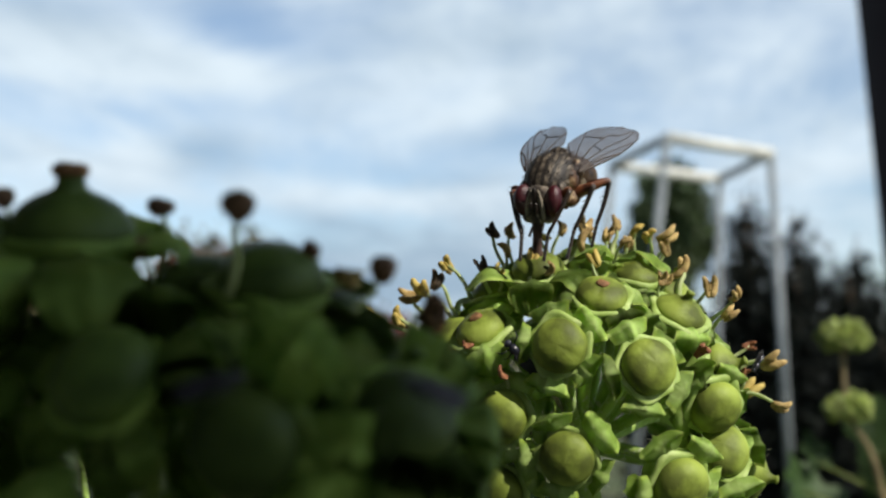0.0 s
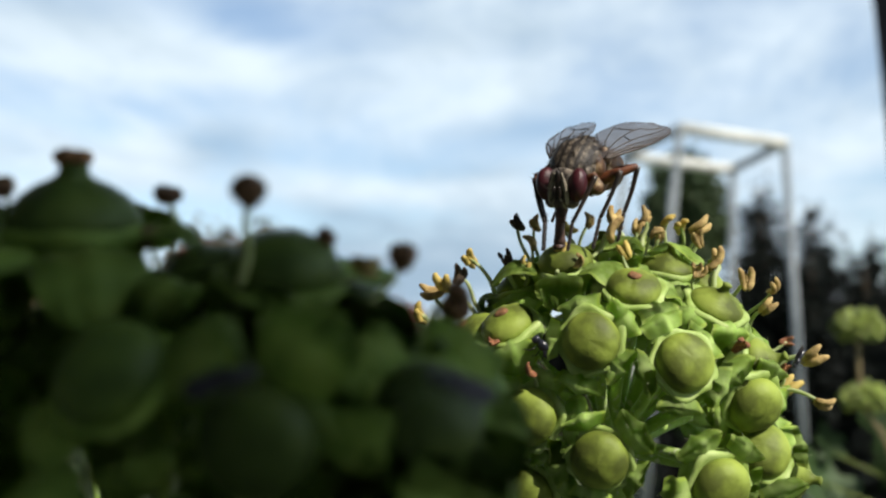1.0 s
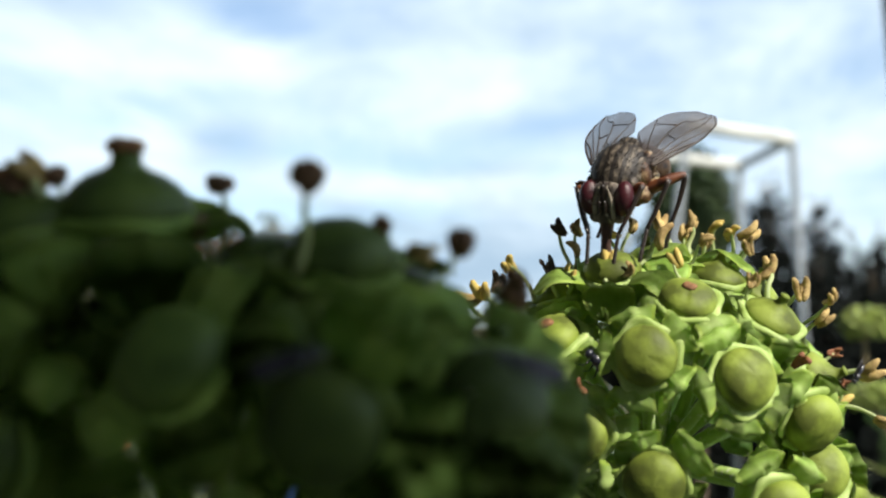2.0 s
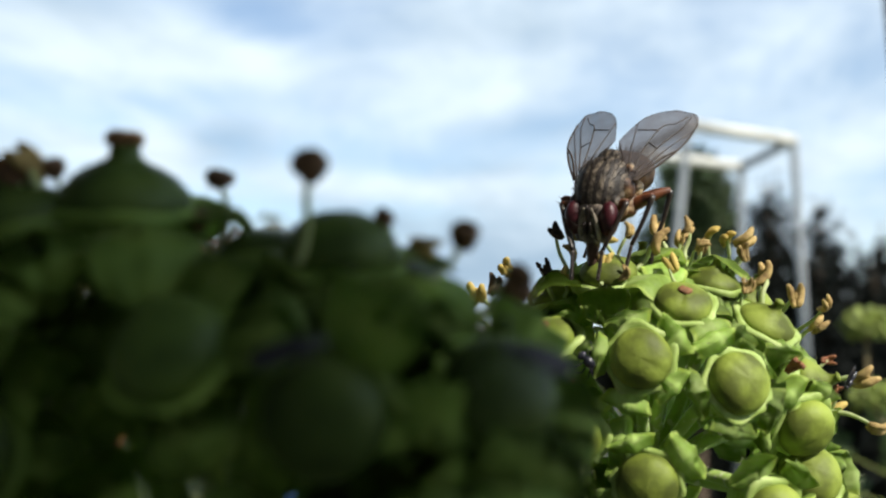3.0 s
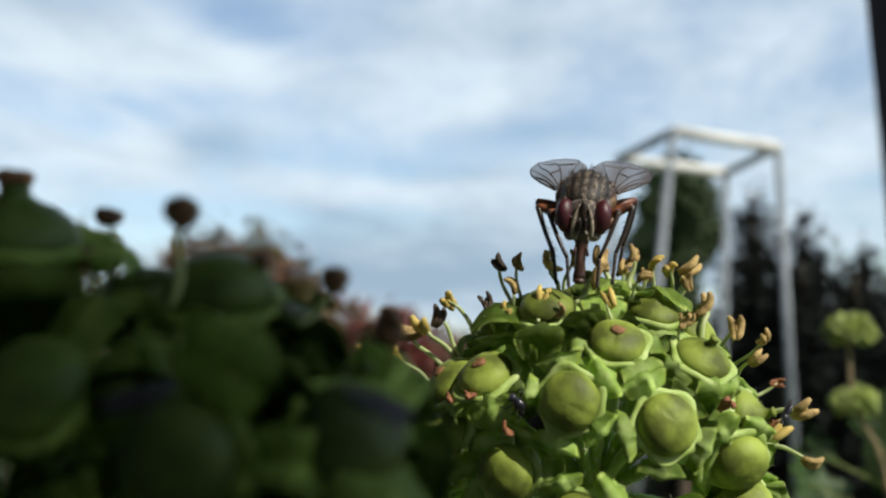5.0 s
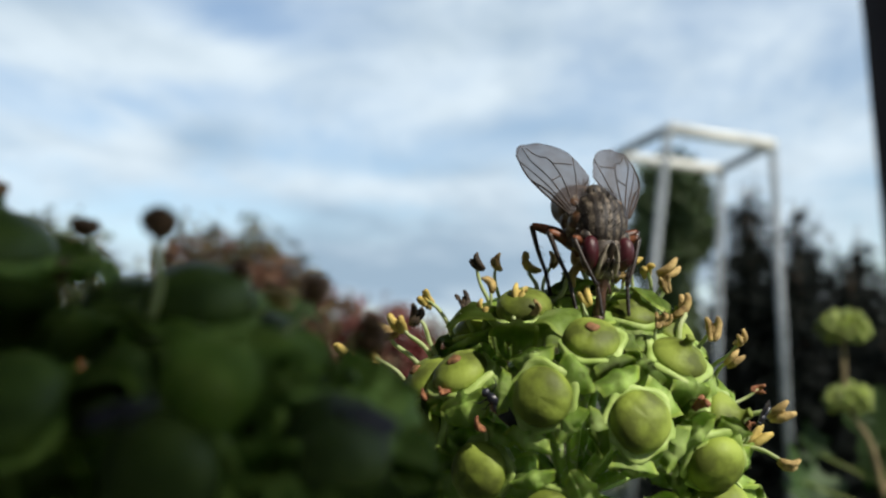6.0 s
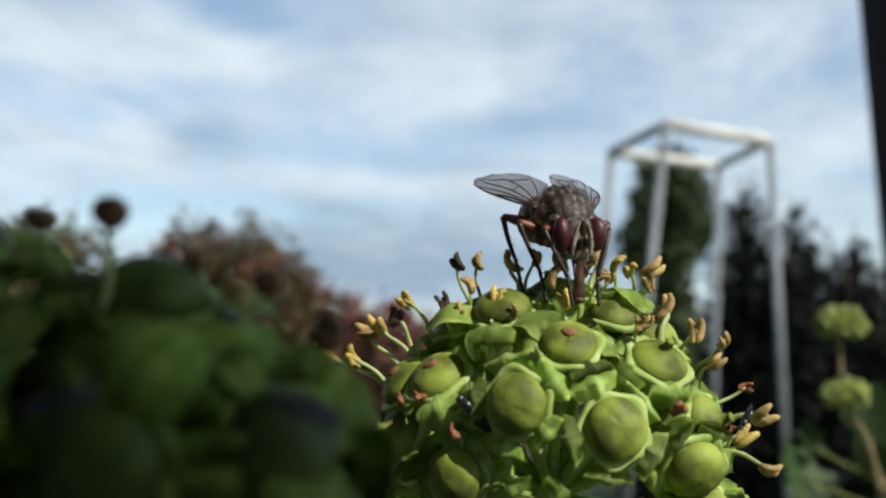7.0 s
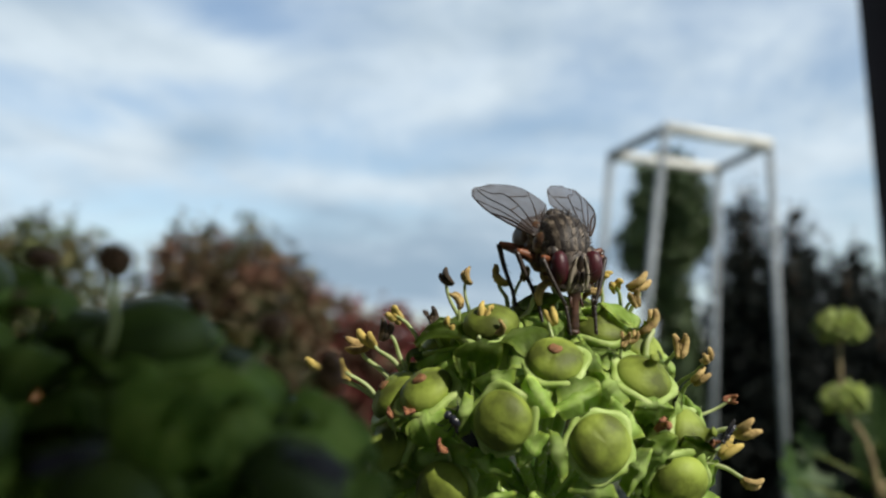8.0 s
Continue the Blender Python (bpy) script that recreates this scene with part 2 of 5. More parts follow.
def veined(m):
    """Fine ribs along a petal, as relief and as paler lines."""
    t = m.node_tree
    p = t.nodes["Principled BSDF"]
    tc = t.nodes.new("ShaderNodeTexCoord")
    w = t.nodes.new("ShaderNodeTexWave")
    w.bands_direction = "Y"
    w.inputs["Scale"].default_value = 800
    w.inputs["Distortion"].default_value = 2.5
    w.inputs["Detail"].default_value = 3.0
    t.links.new(tc.outputs["Object"], w.inputs["Vector"])
    old = p.inputs["Normal"].links[0].from_node
    b = t.nodes.new("ShaderNodeBump")
    b.inputs["Strength"].default_value, b.inputs["Distance"].default_value = 0.12, 0.00004
    t.links.new(w.outputs["Fac"], b.inputs["Height"])
    t.links.new(old.outputs[0], b.inputs["Normal"])
    t.links.new(b.outputs[0], p.inputs["Normal"])
    src = p.inputs["Base Color"].links[0].from_socket
    mr = t.nodes.new("ShaderNodeMapRange")
    mr.inputs["To Min"].default_value, mr.inputs["To Max"].default_value = 0.96, 1.04
    t.links.new(w.outputs["Fac"], mr.inputs["Value"])
    hs = t.nodes.new("ShaderNodeHueSaturation")
    t.links.new(mr.outputs[0], hs.inputs["Value"])
    t.links.new(src, hs.inputs["Color"])
    t.links.new(hs.outputs[0], p.inputs["Base Color"])


veined(PETAL)


def membrane():
    """Clear smoky wing skin with a faint gloss."""
    m = bpy.data.materials.new("smoky wing membrane")
    m.use_nodes = True
    t = m.node_tree
    p = t.nodes["Principled BSDF"]
    p.inputs["Base Color"].default_value = (0.11, 0.1, 0.105, 1)
    p.inputs["Roughness"].default_value = 0.25
    tr = t.nodes.new("ShaderNodeBsdfTransparent")
    tr.inputs["Color"].default_value = (0.66, 0.64, 0.64, 1)
    n = t.nodes.new("ShaderNodeTexNoise")
    n.inputs["Scale"].default_value = 1400
    n.inputs["Detail"].default_value = 4.0
    tc = t.nodes.new("ShaderNodeTexCoord")
    t.links.new(tc.outputs["Object"], n.inputs["Vector"])
    mr = t.nodes.new("ShaderNodeMapRange")
    mr.inputs["To Min"].default_value, mr.inputs["To Max"].default_value = 0.45, 0.8
    t.links.new(n.outputs["Fac"], mr.inputs["Value"])
    mix = t.nodes.new("ShaderNodeMixShader")
    t.links.new(mr.outputs[0], mix.inputs[0])
    t.links.new(tr.outputs[0], mix.inputs[1])
    t.links.new(p.outputs[0], mix.inputs[2])
    t.links.new(mix.outputs[0], t.nodes["Material Output"].inputs[0])
    return m


WING = membrane()
GRASS = material("rough grass", [(0.03, 0.05, 0.015), (0.07, 0.085, 0.03), (0.12, 0.11, 0.05)], 0.9, 0.8, bump=0.6, bump_scale=25, depth=0.05)
# for the unseen blockers, pale enough to bounce fill onto the near flowers
BLOCKER_SKIN = material("grey-buff light blocker", [(0.22, 0.205, 0.185), (0.33, 0.31, 0.28)], 0.9, 2.0, bump=0.4, bump_scale=60, depth=0.004)
STEEL = material("weathered grey steel", [(0.13, 0.148, 0.158), (0.21, 0.232, 0.245)], 0.55, 6, bump=0.15, bump_scale=80, depth=0.001, metal=0.2)
WHITE = material("chalky white paint", [(0.5, 0.5, 0.47), (0.68, 0.68, 0.64)], 0.6, 6, bump=0.15, bump_scale=80, depth=0.001)
TIMBER_D = material("dark stained timber", [(0.006, 0.003, 0.005), (0.014, 0.008, 0.011)], 0.85, 8, spec=0.15, bump=0.3, bump_scale=60, depth=0.002)
BARK = material("brown bark", [(0.05, 0.035, 0.022), (0.12, 0.085, 0.055)], 0.9, 9, bump=0.6, bump_scale=40, depth=0.008)
OLIVE = material("olive autumn leaves", [(0.05, 0.07, 0.02), (0.09, 0.1, 0.03), (0.14, 0.1, 0.045)], 0.7, 2.6, through_light=0.25, pieces=0.35)
RUSSET = material("russet-brown autumn leaves", [(0.05, 0.065, 0.02), (0.105, 0.08, 0.034), (0.17, 0.08, 0.05)], 0.7, 2.4, through_light=0.25, pieces=0.35)
RED = material("dark red autumn leaves", [(0.22, 0.03, 0.03), (0.14, 0.05, 0.035), (0.065, 0.065, 0.025)], 0.7, 2.4, through_light=0.25, pieces=0.35)
GREEN = material("mid green leaves", [(0.035, 0.062, 0.022), (0.065, 0.095, 0.035)], 0.6, 1.5, through_light=0.2, pieces=0.3)
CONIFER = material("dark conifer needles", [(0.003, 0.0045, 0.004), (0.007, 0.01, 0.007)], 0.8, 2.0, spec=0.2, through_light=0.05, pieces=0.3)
BLUE = material("blue plastic", [(0.02, 0.05, 0.16), (0.03, 0.075, 0.22)], 0.4, 5, bump=0.1, bump_scale=40, depth=0.002)


# ---- mesh helpers ----
def finish(bm, name, mats, smooth=True):
    me = bpy.data.meshes.new(name)
    bmesh.ops.recalc_face_normals(bm, faces=bm.faces)
    bm.to_mesh(me)
    bm.free()
    for m in mats if isinstance(mats, (list, tuple)) else [mats]:
        me.materials.append(m)
    if smooth:
        me.polygons.foreach_set("use_smooth", [True] * len(me.polygons))
    return me


def put(name, me, parent=None, m=None, label=""):
    ob = new(name, me)
    if parent:
        ob.parent = parent
    if m is not None:
        ob.matrix_basis = m
    if label:
        tagged(ob, label)
    return ob


def part(name, bm, mats, parent, label="", m=None, smooth=True):
    return put(name, finish(bm, name, mats, smooth), parent, m, label)


def add_lathe(bm, profile, seg=16, lobes=0, depth=0.0, m=None, slot=0, wob=0.0):
    """Turns a profile of (radius, height) round z."""
    m = m or Matrix()
    rings = []
    for r, z in profile:
        if r < 1e-9:
            rings.append([bm.verts.new(m @ Vector((0, 0, z)))])
            continue
        ring = []
        for i in range(seg):
            a = 2 * math.pi * i / seg
            k = r * (1 + depth * math.cos(lobes * a))
            v = Vector((k * math.cos(a), k * math.sin(a), z))
            if wob:
                v += noise.noise_vector(v * 700) * wob
            ring.append(bm.verts.new(m @ v))
        rings.append(ring)
    for a, b in zip(rings, rings[1:]):
        for i in range(seg):
            j = (i + 1) % seg
            if len(a) == 1 and len(b) == 1:
                continue
            if len(a) == 1:
                f = bm.faces.new((a[0], b[i], b[j]))
            elif len(b) == 1:
                f = bm.faces.new((a[i], a[j], b[0]))
            else:
                f = bm.faces.new((a[i], a[j], b[j], b[i]))
            f.material_index = slot
    return bm


def add_tube(bm, path, radii, seg=8, slot=0, caps=True):
    path = [Vector(p) for p in path]
    rings = []
    up = Vector((0.31, 0.17, 0.93))
    for i, p in enumerate(path):
        d = (path[min(i + 1, len(path) - 1)] - path[max(i - 1, 0)]).normalized()
        s = d.cross(up)
        if s.length < 1e-4:
            s = d.cross(Vector((1, 0, 0)))
        s.normalize()
        q = s.cross(d)
        r = radii[i] if isinstance(radii, (list, tuple)) else radii
        rings.append([bm.verts.new(p + (s * math.cos(2 * math.pi * k / seg) + q * math.sin(2 * math.pi * k / seg)) * r) for k in range(seg)])
    for a, b in zip(rings, rings[1:]):
        for k in range(seg):
            f = bm.faces.new((a[k], a[(k + 1) % seg], b[(k + 1) % seg], b[k]))
            f.material_index = slot
    if caps:
        for r in (rings[0], rings[-1]):
            f = bm.faces.new(r)
            f.material_index = slot
    return bm


def curve_path(points, n=10):
    """A smooth line through a few points."""
    pts = [Vector(p) for p in points]
    res = []
    for i in range(len(pts) - 1):
        p0, p1, p2, p3 = pts[max(i - 1, 0)], pts[i], pts[i + 1], pts[min(i + 2, len(pts) - 1)]
        for k in range(n):
            t = k / n
            res.append(0.5 * ((2 * p1) + (p2 - p0) * t + (2 * p0 - 5 * p1 + 4 * p2 - p3) * t * t + (3 * p1 - p0 - 3 * p2 + p3) * t ** 3))
    res.append(pts[-1])
    return res


def add_blob(bm, centre, size, seg=16, rings=10, wob=0.0, freq=600.0, slot=0, m=None):
    """A rounded body with an uneven skin."""
    m = m or Matrix()
    made = bmesh.ops.create_uvsphere(bm, u_segments=seg, v_segments=rings, radius=1.0)["verts"]
    for v in made:
        c = Vector((v.co.x * size[0], v.co.y * size[1], v.co.z * size[2]))
        if wob:
            c += noise.noise_vector(c * freq) * wob
        v.co = m @ (c + Vector(centre))
    for f in {f for v in made for f in v.link_faces}:
        f.material_index = slot
    return bm


def add_box(bm, size, m=None):
    made = bmesh.ops.create_cube(bm, size=1.0)["verts"]
    for v in made:
        v.co = (m or Matrix()) @ Vector((v.co.x * size[0], v.co.y * size[1], v.co.z * size[2]))
    return made


def bevelled_box(size, bevel, m=None):
    bm = bmesh.new()
    add_box(bm, size, m)
    bmesh.ops.bevel(bm, geom=list(bm.edges), offset=bevel, segments=2, affect="EDGES", profile=0.6)
    return bm


def aim(at, way, spin=0.0):
    """The pose at a place with z along a way."""
    return Matrix.Translation(at) @ Vector(way).normalized().to_track_quat("Z", "Y").to_matrix().to_4x4() @ Matrix.Rotation(spin, 4, "Z")


MM = 0.001

# ---- ground, unseen light blockers and background ----
def ground():
    bm = bmesh.new()
    for i in range(41):
        for j in range(41):
            x, y = ((i - 20) / 20) ** 3 * 900, ((j - 20) / 20) ** 3 * 900
            bm.verts.new((x, y, noise.noise(Vector((x, y, 0)) * 0.35) * 0.06 * min(1, math.hypot(x, y) / 3)))
    bm.verts.ensure_lookup_table()
    for i in range(40):
        for j in range(40):
            a = i * 41 + j
            bm.faces.new([bm.verts[k] for k in (a, a + 41, a + 42, a + 1)])
    tagged(part("ground", bm, GRASS, None), "rough green and straw-coloured garden grass", "grass", kind="structure")


ground()


def sun_block():
    """An unseen slab added behind the camera; its corner keeps the sun off the nearer flowers."""
    bm = bevelled_box((4.0, 0.25, 3.2), 0.01, pose(BLOCKER_END - 2.0, -0.225, 1.55))
    tagged(part("sun_blocker", bm, BLOCKER_SKIN, None), "unseen grey-buff slab added to block the sun", "wall", kind="structure")


sun_block()


def sky_blocker_top():
    """An unseen slab added over the camera to cut sky light; it reaches forward to the dark post."""
    bm = bevelled_box((4.4, 2.2, 0.12), 0.01, pose(-1.25, 0.6, 2.89))
    tagged(part("sky_blocker_top", bm, BLOCKER_SKIN, None), "unseen grey-buff slab added to block sky light from above", "roof", kind="structure")


sky_blocker_top()


def side_block():
    # unseen slab added at the left to keep sky light off the near flowers
    bm = bevelled_box((0.1, 0.95, 2.9), 0.01, pose(-1.1, 0.375, 1.4))
    tagged(part("sky_blocker_west", bm, BLOCKER_SKIN, None), "unseen grey-buff slab added to block sky light from the left", "wall", kind="structure")


side_block()


def leaf_cloud(bm, blobs, count, size, rnd, jag=0.35, flat=0.45):
    """Many small folded leaves, thick towards the skin of each lump."""
    total = sum(b[3] * b[4] * b[5] for b in blobs) ** 1.0
    for x, y, z, rx, ry, rz in blobs:
        n = int(count * rx * ry * rz / total)
        for _ in range(n):
            d = Vector((rnd.gauss(0, 1), rnd.gauss(0, 1), rnd.gauss(0, 1))).normalized()
            r = rnd.random() ** 0.4 * (1 + jag * noise.noise(d * 2.3 + Vector((x, y, z))) + rnd.gauss(0, 0.06))
            c = Vector((x + d.x * r * rx, y + d.y * r * ry, z + d.z * r * rz))
            q = Euler((rnd.uniform(-1.1, 1.1), rnd.uniform(-1.1, 1.1), rnd.uniform(0, 6.28))).to_matrix()
            s = size * rnd.uniform(0.6, 1.4)
            p = [c + q @ Vector(v) * s for v in ((0, -0.6, 0), (flat, 0, 0.12), (0, 0.6, 0), (-flat, 0, 0.12))]
            v = [bm.verts.new(k) for k in p]
            bm.faces.new((v[0], v[1], v[2]))
            bm.faces.new((v[0], v[2], v[3]))


def bush(name, base, blobs, mat, count, size, seed, label, category, limbs=6, trunk=0.06):
    """A trunk with limbs and a crown of small leaves. Lumps are given from the base."""
    rnd = random.Random(seed)
    root = tagged(new(name), label, category)
    root.matrix_basis = pose(*base)
    bm = bmesh.new()
    top = max(b[2] for b in blobs)
    add_tube(bm, curve_path([(0, 0, -0.1), (0.03, 0.02, top * 0.35), (-0.04, 0.03, top * 0.75)], 5), [trunk * (1 - 0.05 * i) for i in range(11)], 8)
    for i in range(limbs):
        b = rnd.choice(blobs)
        z0 = top * rnd.uniform(0.2, 0.55)
        e = Vector((b[0] + rnd.uniform(-0.5, 0.5) * b[3], b[1] + rnd.uniform(-0.5, 0.5) * b[4], b[2] + rnd.uniform(-0.1, 0.6) * b[5]))
        add_tube(bm, curve_path([(0, 0, z0), tuple(Vector((0, 0, z0)).lerp(e, 0.5) + Vector((0, 0, 0.1))), tuple(e)], 4), [trunk * 0.5 * (1 - 0.1 * k) for k in range(9)], 6)
    part("trunk", bm, BARK, root)
    bm = bmesh.new()
    leaf_cloud(bm, blobs, count, size, rnd)
    tagged(part("crown", bm, mat, root, smooth=False), kind="stuff")
    return root


# left: autumn shrubs against the sky
bush("shrub", (-4.55, 10.0, 0), [(-0.5, 0, 1.5, 1.0, 0.8, 1.25), (0.45, 0.1, 1.55, 0.85, 0.7, 1.3), (0.1, 0, 2.4, 0.7, 0.5, 0.55)], OLIVE, 11000, 0.085, 3, "olive-green autumn shrub with thinning twiggy top", "shrub")
bush("shrub", (-2.35, 10.5, 0), [(-0.45, 0, 1.6, 0.68, 0.6, 1.35), (0.3, 0, 1.9, 0.6, 0.5, 0.9), (0.1, 0, 2.2, 0.5, 0.5, 0.75), (0.62, 0.1, 1.5, 0.55, 0.6, 1.1), (-0.5, 0, 2.5, 0.34, 0.3, 0.42), (-0.1, 0.1, 0.8, 0.9, 0.6, 0.8)], RUSSET, 12000, 0.085, 4, "tall russet-brown autumn shrub with ragged outline", "shrub")
bush("shrub", (-1.0, 12.0, 0), [(-0.45, 0, 1.35, 0.75, 0.6, 0.98), (0.35, 0, 1.2, 0.7, 0.6, 0.95), (0.9, 0.1, 0.95, 0.6, 0.6, 0.85)], RED, 11000, 0.085, 5, "low spreading shrub with dark red leaves", "shrub")
bush("shrub", (0.9, 13.5, 0), [(-0.6, 0, 1.0, 0.9, 0.6, 0.95), (0.6, 0, 1.0, 0.9, 0.6, 0.9)], OLIVE, 8000, 0.085, 6, "low olive-green hedge shrub", "shrub")
bush("shrub", (-3.3, 8.2, 0), [(-0.3, 0, 0.55, 0.7, 0.4, 0.5), (0.5, 0, 0.5, 0.7, 0.4, 0.45)], GREEN, 2600, 0.05, 14, "low green garden shrub", "shrub", trunk=0.03)
# right: a tree behind the frame and dark conifers
bush("tree", (1.83, 7.6, 0), [(0.0, 0, 2.72, 0.3, 0.3, 0.36), (-0.08, 0, 2.35, 0.33, 0.3, 0.36), (0.12, 0.05, 2.5, 0.3, 0.3, 0.4), (-0.02, 0, 1.98, 0.22, 0.22, 0.3), (0.06, 0, 1.6, 0.17, 0.17, 0.35), (0.03, 0, 1.2, 0.2, 0.2, 0.4)], GREEN, 11000, 0.06, 7, "small green garden tree with a narrow crown", "tree", trunk=0.05)
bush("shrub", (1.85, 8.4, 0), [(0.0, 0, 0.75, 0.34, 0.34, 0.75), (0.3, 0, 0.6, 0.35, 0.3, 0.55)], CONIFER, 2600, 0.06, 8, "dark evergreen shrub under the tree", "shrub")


def conifer(base, height, width, seed):
    rnd = random.Random(seed)
    root = tagged(new("conifer"), "dense dark evergreen conifer with a ragged top", "conifer", group="row of conifers")
    root.matrix_basis = pose(*base)
    bm = bmesh.new()
    add_tube(bm, [(0, 0, -0.1), (0.02, 0, height * 0.5), (0, 0, height * 0.97)], [0.07, 0.05, 0.012], 8)
    part("trunk", bm, BARK, root)
    bm = bmesh.new()
    blobs = []
    for k in range(16):
        f = k / 16
        a = k * 2.4
        r = width * 1.7 * (1 - f) ** 0.6
        blobs.append((math.cos(a) * r * 0.35, math.sin(a) * r * 0.35, height * (0.05 + 0.9 * f), r * 0.75 + 0.06, r * 0.75 + 0.06, height * 0.09 + 0.05))
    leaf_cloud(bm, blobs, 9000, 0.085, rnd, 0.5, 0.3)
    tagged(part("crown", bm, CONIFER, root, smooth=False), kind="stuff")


for x, y, h, w, s in ((2.78, 8.6, 3.08, 0.38, 1), (3.35, 8.9, 2.95, 0.44, 2), (3.95, 9.0, 2.6, 0.46, 3), (4.55, 9.1, 2.5, 0.5, 4), (3.1, 8.3, 2.35, 0.42, 11), (3.65, 8.5, 2.3, 0.42, 12), (3.0, 9.6, 2.2, 0.55, 5), (5.2, 9.4, 2.3, 0.6, 6), (3.7, 8.0, 1.7, 0.5, 7), (2.45, 8.9, 1.55, 0.4, 9)):
    conifer((x, y, 0), h, w, s)


def steel_frame():
    """An open frame of welded tubes, four legs and a top square with a cross bar."""
    root = tagged(new("climbing_frame"), "tall open frame of grey steel tubes with two white rails", "frame")
    root.matrix_basis = pose(1.6, 6.4, 0)
    o = Vector((1.6, 6.4, 0))
    tops = {"a": (1.425, 5.88, 2.84), "b": (2.225, 6.3, 2.84), "c": (1.215, 6.66, 2.84), "d": (2.115, 7.125, 2.84)}
    feet = {"a": (1.05, 5.88, -0.05), "b": (2.26, 6.3, -0.05), "c": (0.93, 6.66, -0.05), "d": (1.97, 7.125, -0.05)}
    for k in tops:
        bm = bmesh.new()
        add_tube(bm, [Vector(feet[k]) - o, Vector(tops[k]) - o + Vector((0, 0, 0.02))], 0.027, 12)
        part("leg", bm, STEEL, root)
    for k, l in ("ab", "cd", "ac", "bd"):
        bm = bmesh.new()
        add_tube(bm, [Vector(tops[k]) - o, Vector(tops[l]) - o], 0.041 if k + l in ("ab", "cd") else 0.03, 12)
        part("rail", bm, WHITE if k + l in ("ab", "cd") else STEEL, root)


steel_frame()


def dark_post():
    root = tagged(new("timber_post"), "leaning dark-stained timber post", "post")
    root.matrix_basis = pose(0.917, 1.6, 0, 0, -2.2)
    bm = bevelled_box((0.16, 0.14, 2.8), 0.006, pose(0, 0, 1.38))
    part("post", bm, TIMBER_D, root)
    bm = bevelled_box((0.19, 0.17, 0.03), 0.005, pose(0, 0, 2.796))
    part("cap", bm, TIMBER_D, root)


def water_butt():
    root = tagged(new("water_butt"), "dark blue plastic water butt with lid", "water butt")
    root.matrix_basis = pose(-1.25, 7.2, 0)
    bm = bmesh.new()
    add_lathe(bm, [(0, 0), (0.19, 0), (0.21, 0.03), (0.225, 0.3), (0.22, 0.33), (0.23, 0.36), (0.235, 0.66), (0.228, 0.7), (0.235, 0.74), (0.225, 1.0), (0.21, 1.02)], 28)
    part("barrel", bm, BLUE, root)
    bm = bmesh.new()
    add_lathe(bm, [(0.21, 1.0), (0.235, 1.01), (0.235, 1.045), (0.2, 1.06), (0, 1.07)], 28)
    part("lid", bm, BLUE, root)


dark_post()
water_butt()

# ---- ivy flowers ----
rng = random.Random(11)


def down(bm, keep, count, seed, slot):
    """Short pale hairs that stand off the skin."""
    rnd = random.Random(seed)
    bm.normal_update()
    skin = [(v.co.copy(), v.normal.copy()) for v in bm.verts if keep(math.hypot(v.co.x, v.co.y) / MM, v.co.z / MM)]
    for _ in range(count):
        p, n = rnd.choice(skin)
        p = p + Vector((rnd.gauss(0, 1), rnd.gauss(0, 1), rnd.gauss(0, 1))) * 0.08 * MM
        w = n + Vector((rnd.gauss(0, 1), rnd.gauss(0, 1), rnd.gauss(0, 1))) * 0.5
        add_tube(bm, [p, p + w.normalized() * rnd.uniform(0.12, 0.3) * MM], [0.014 * MM, 0.005 * MM], 3, slot=slot, caps=False)


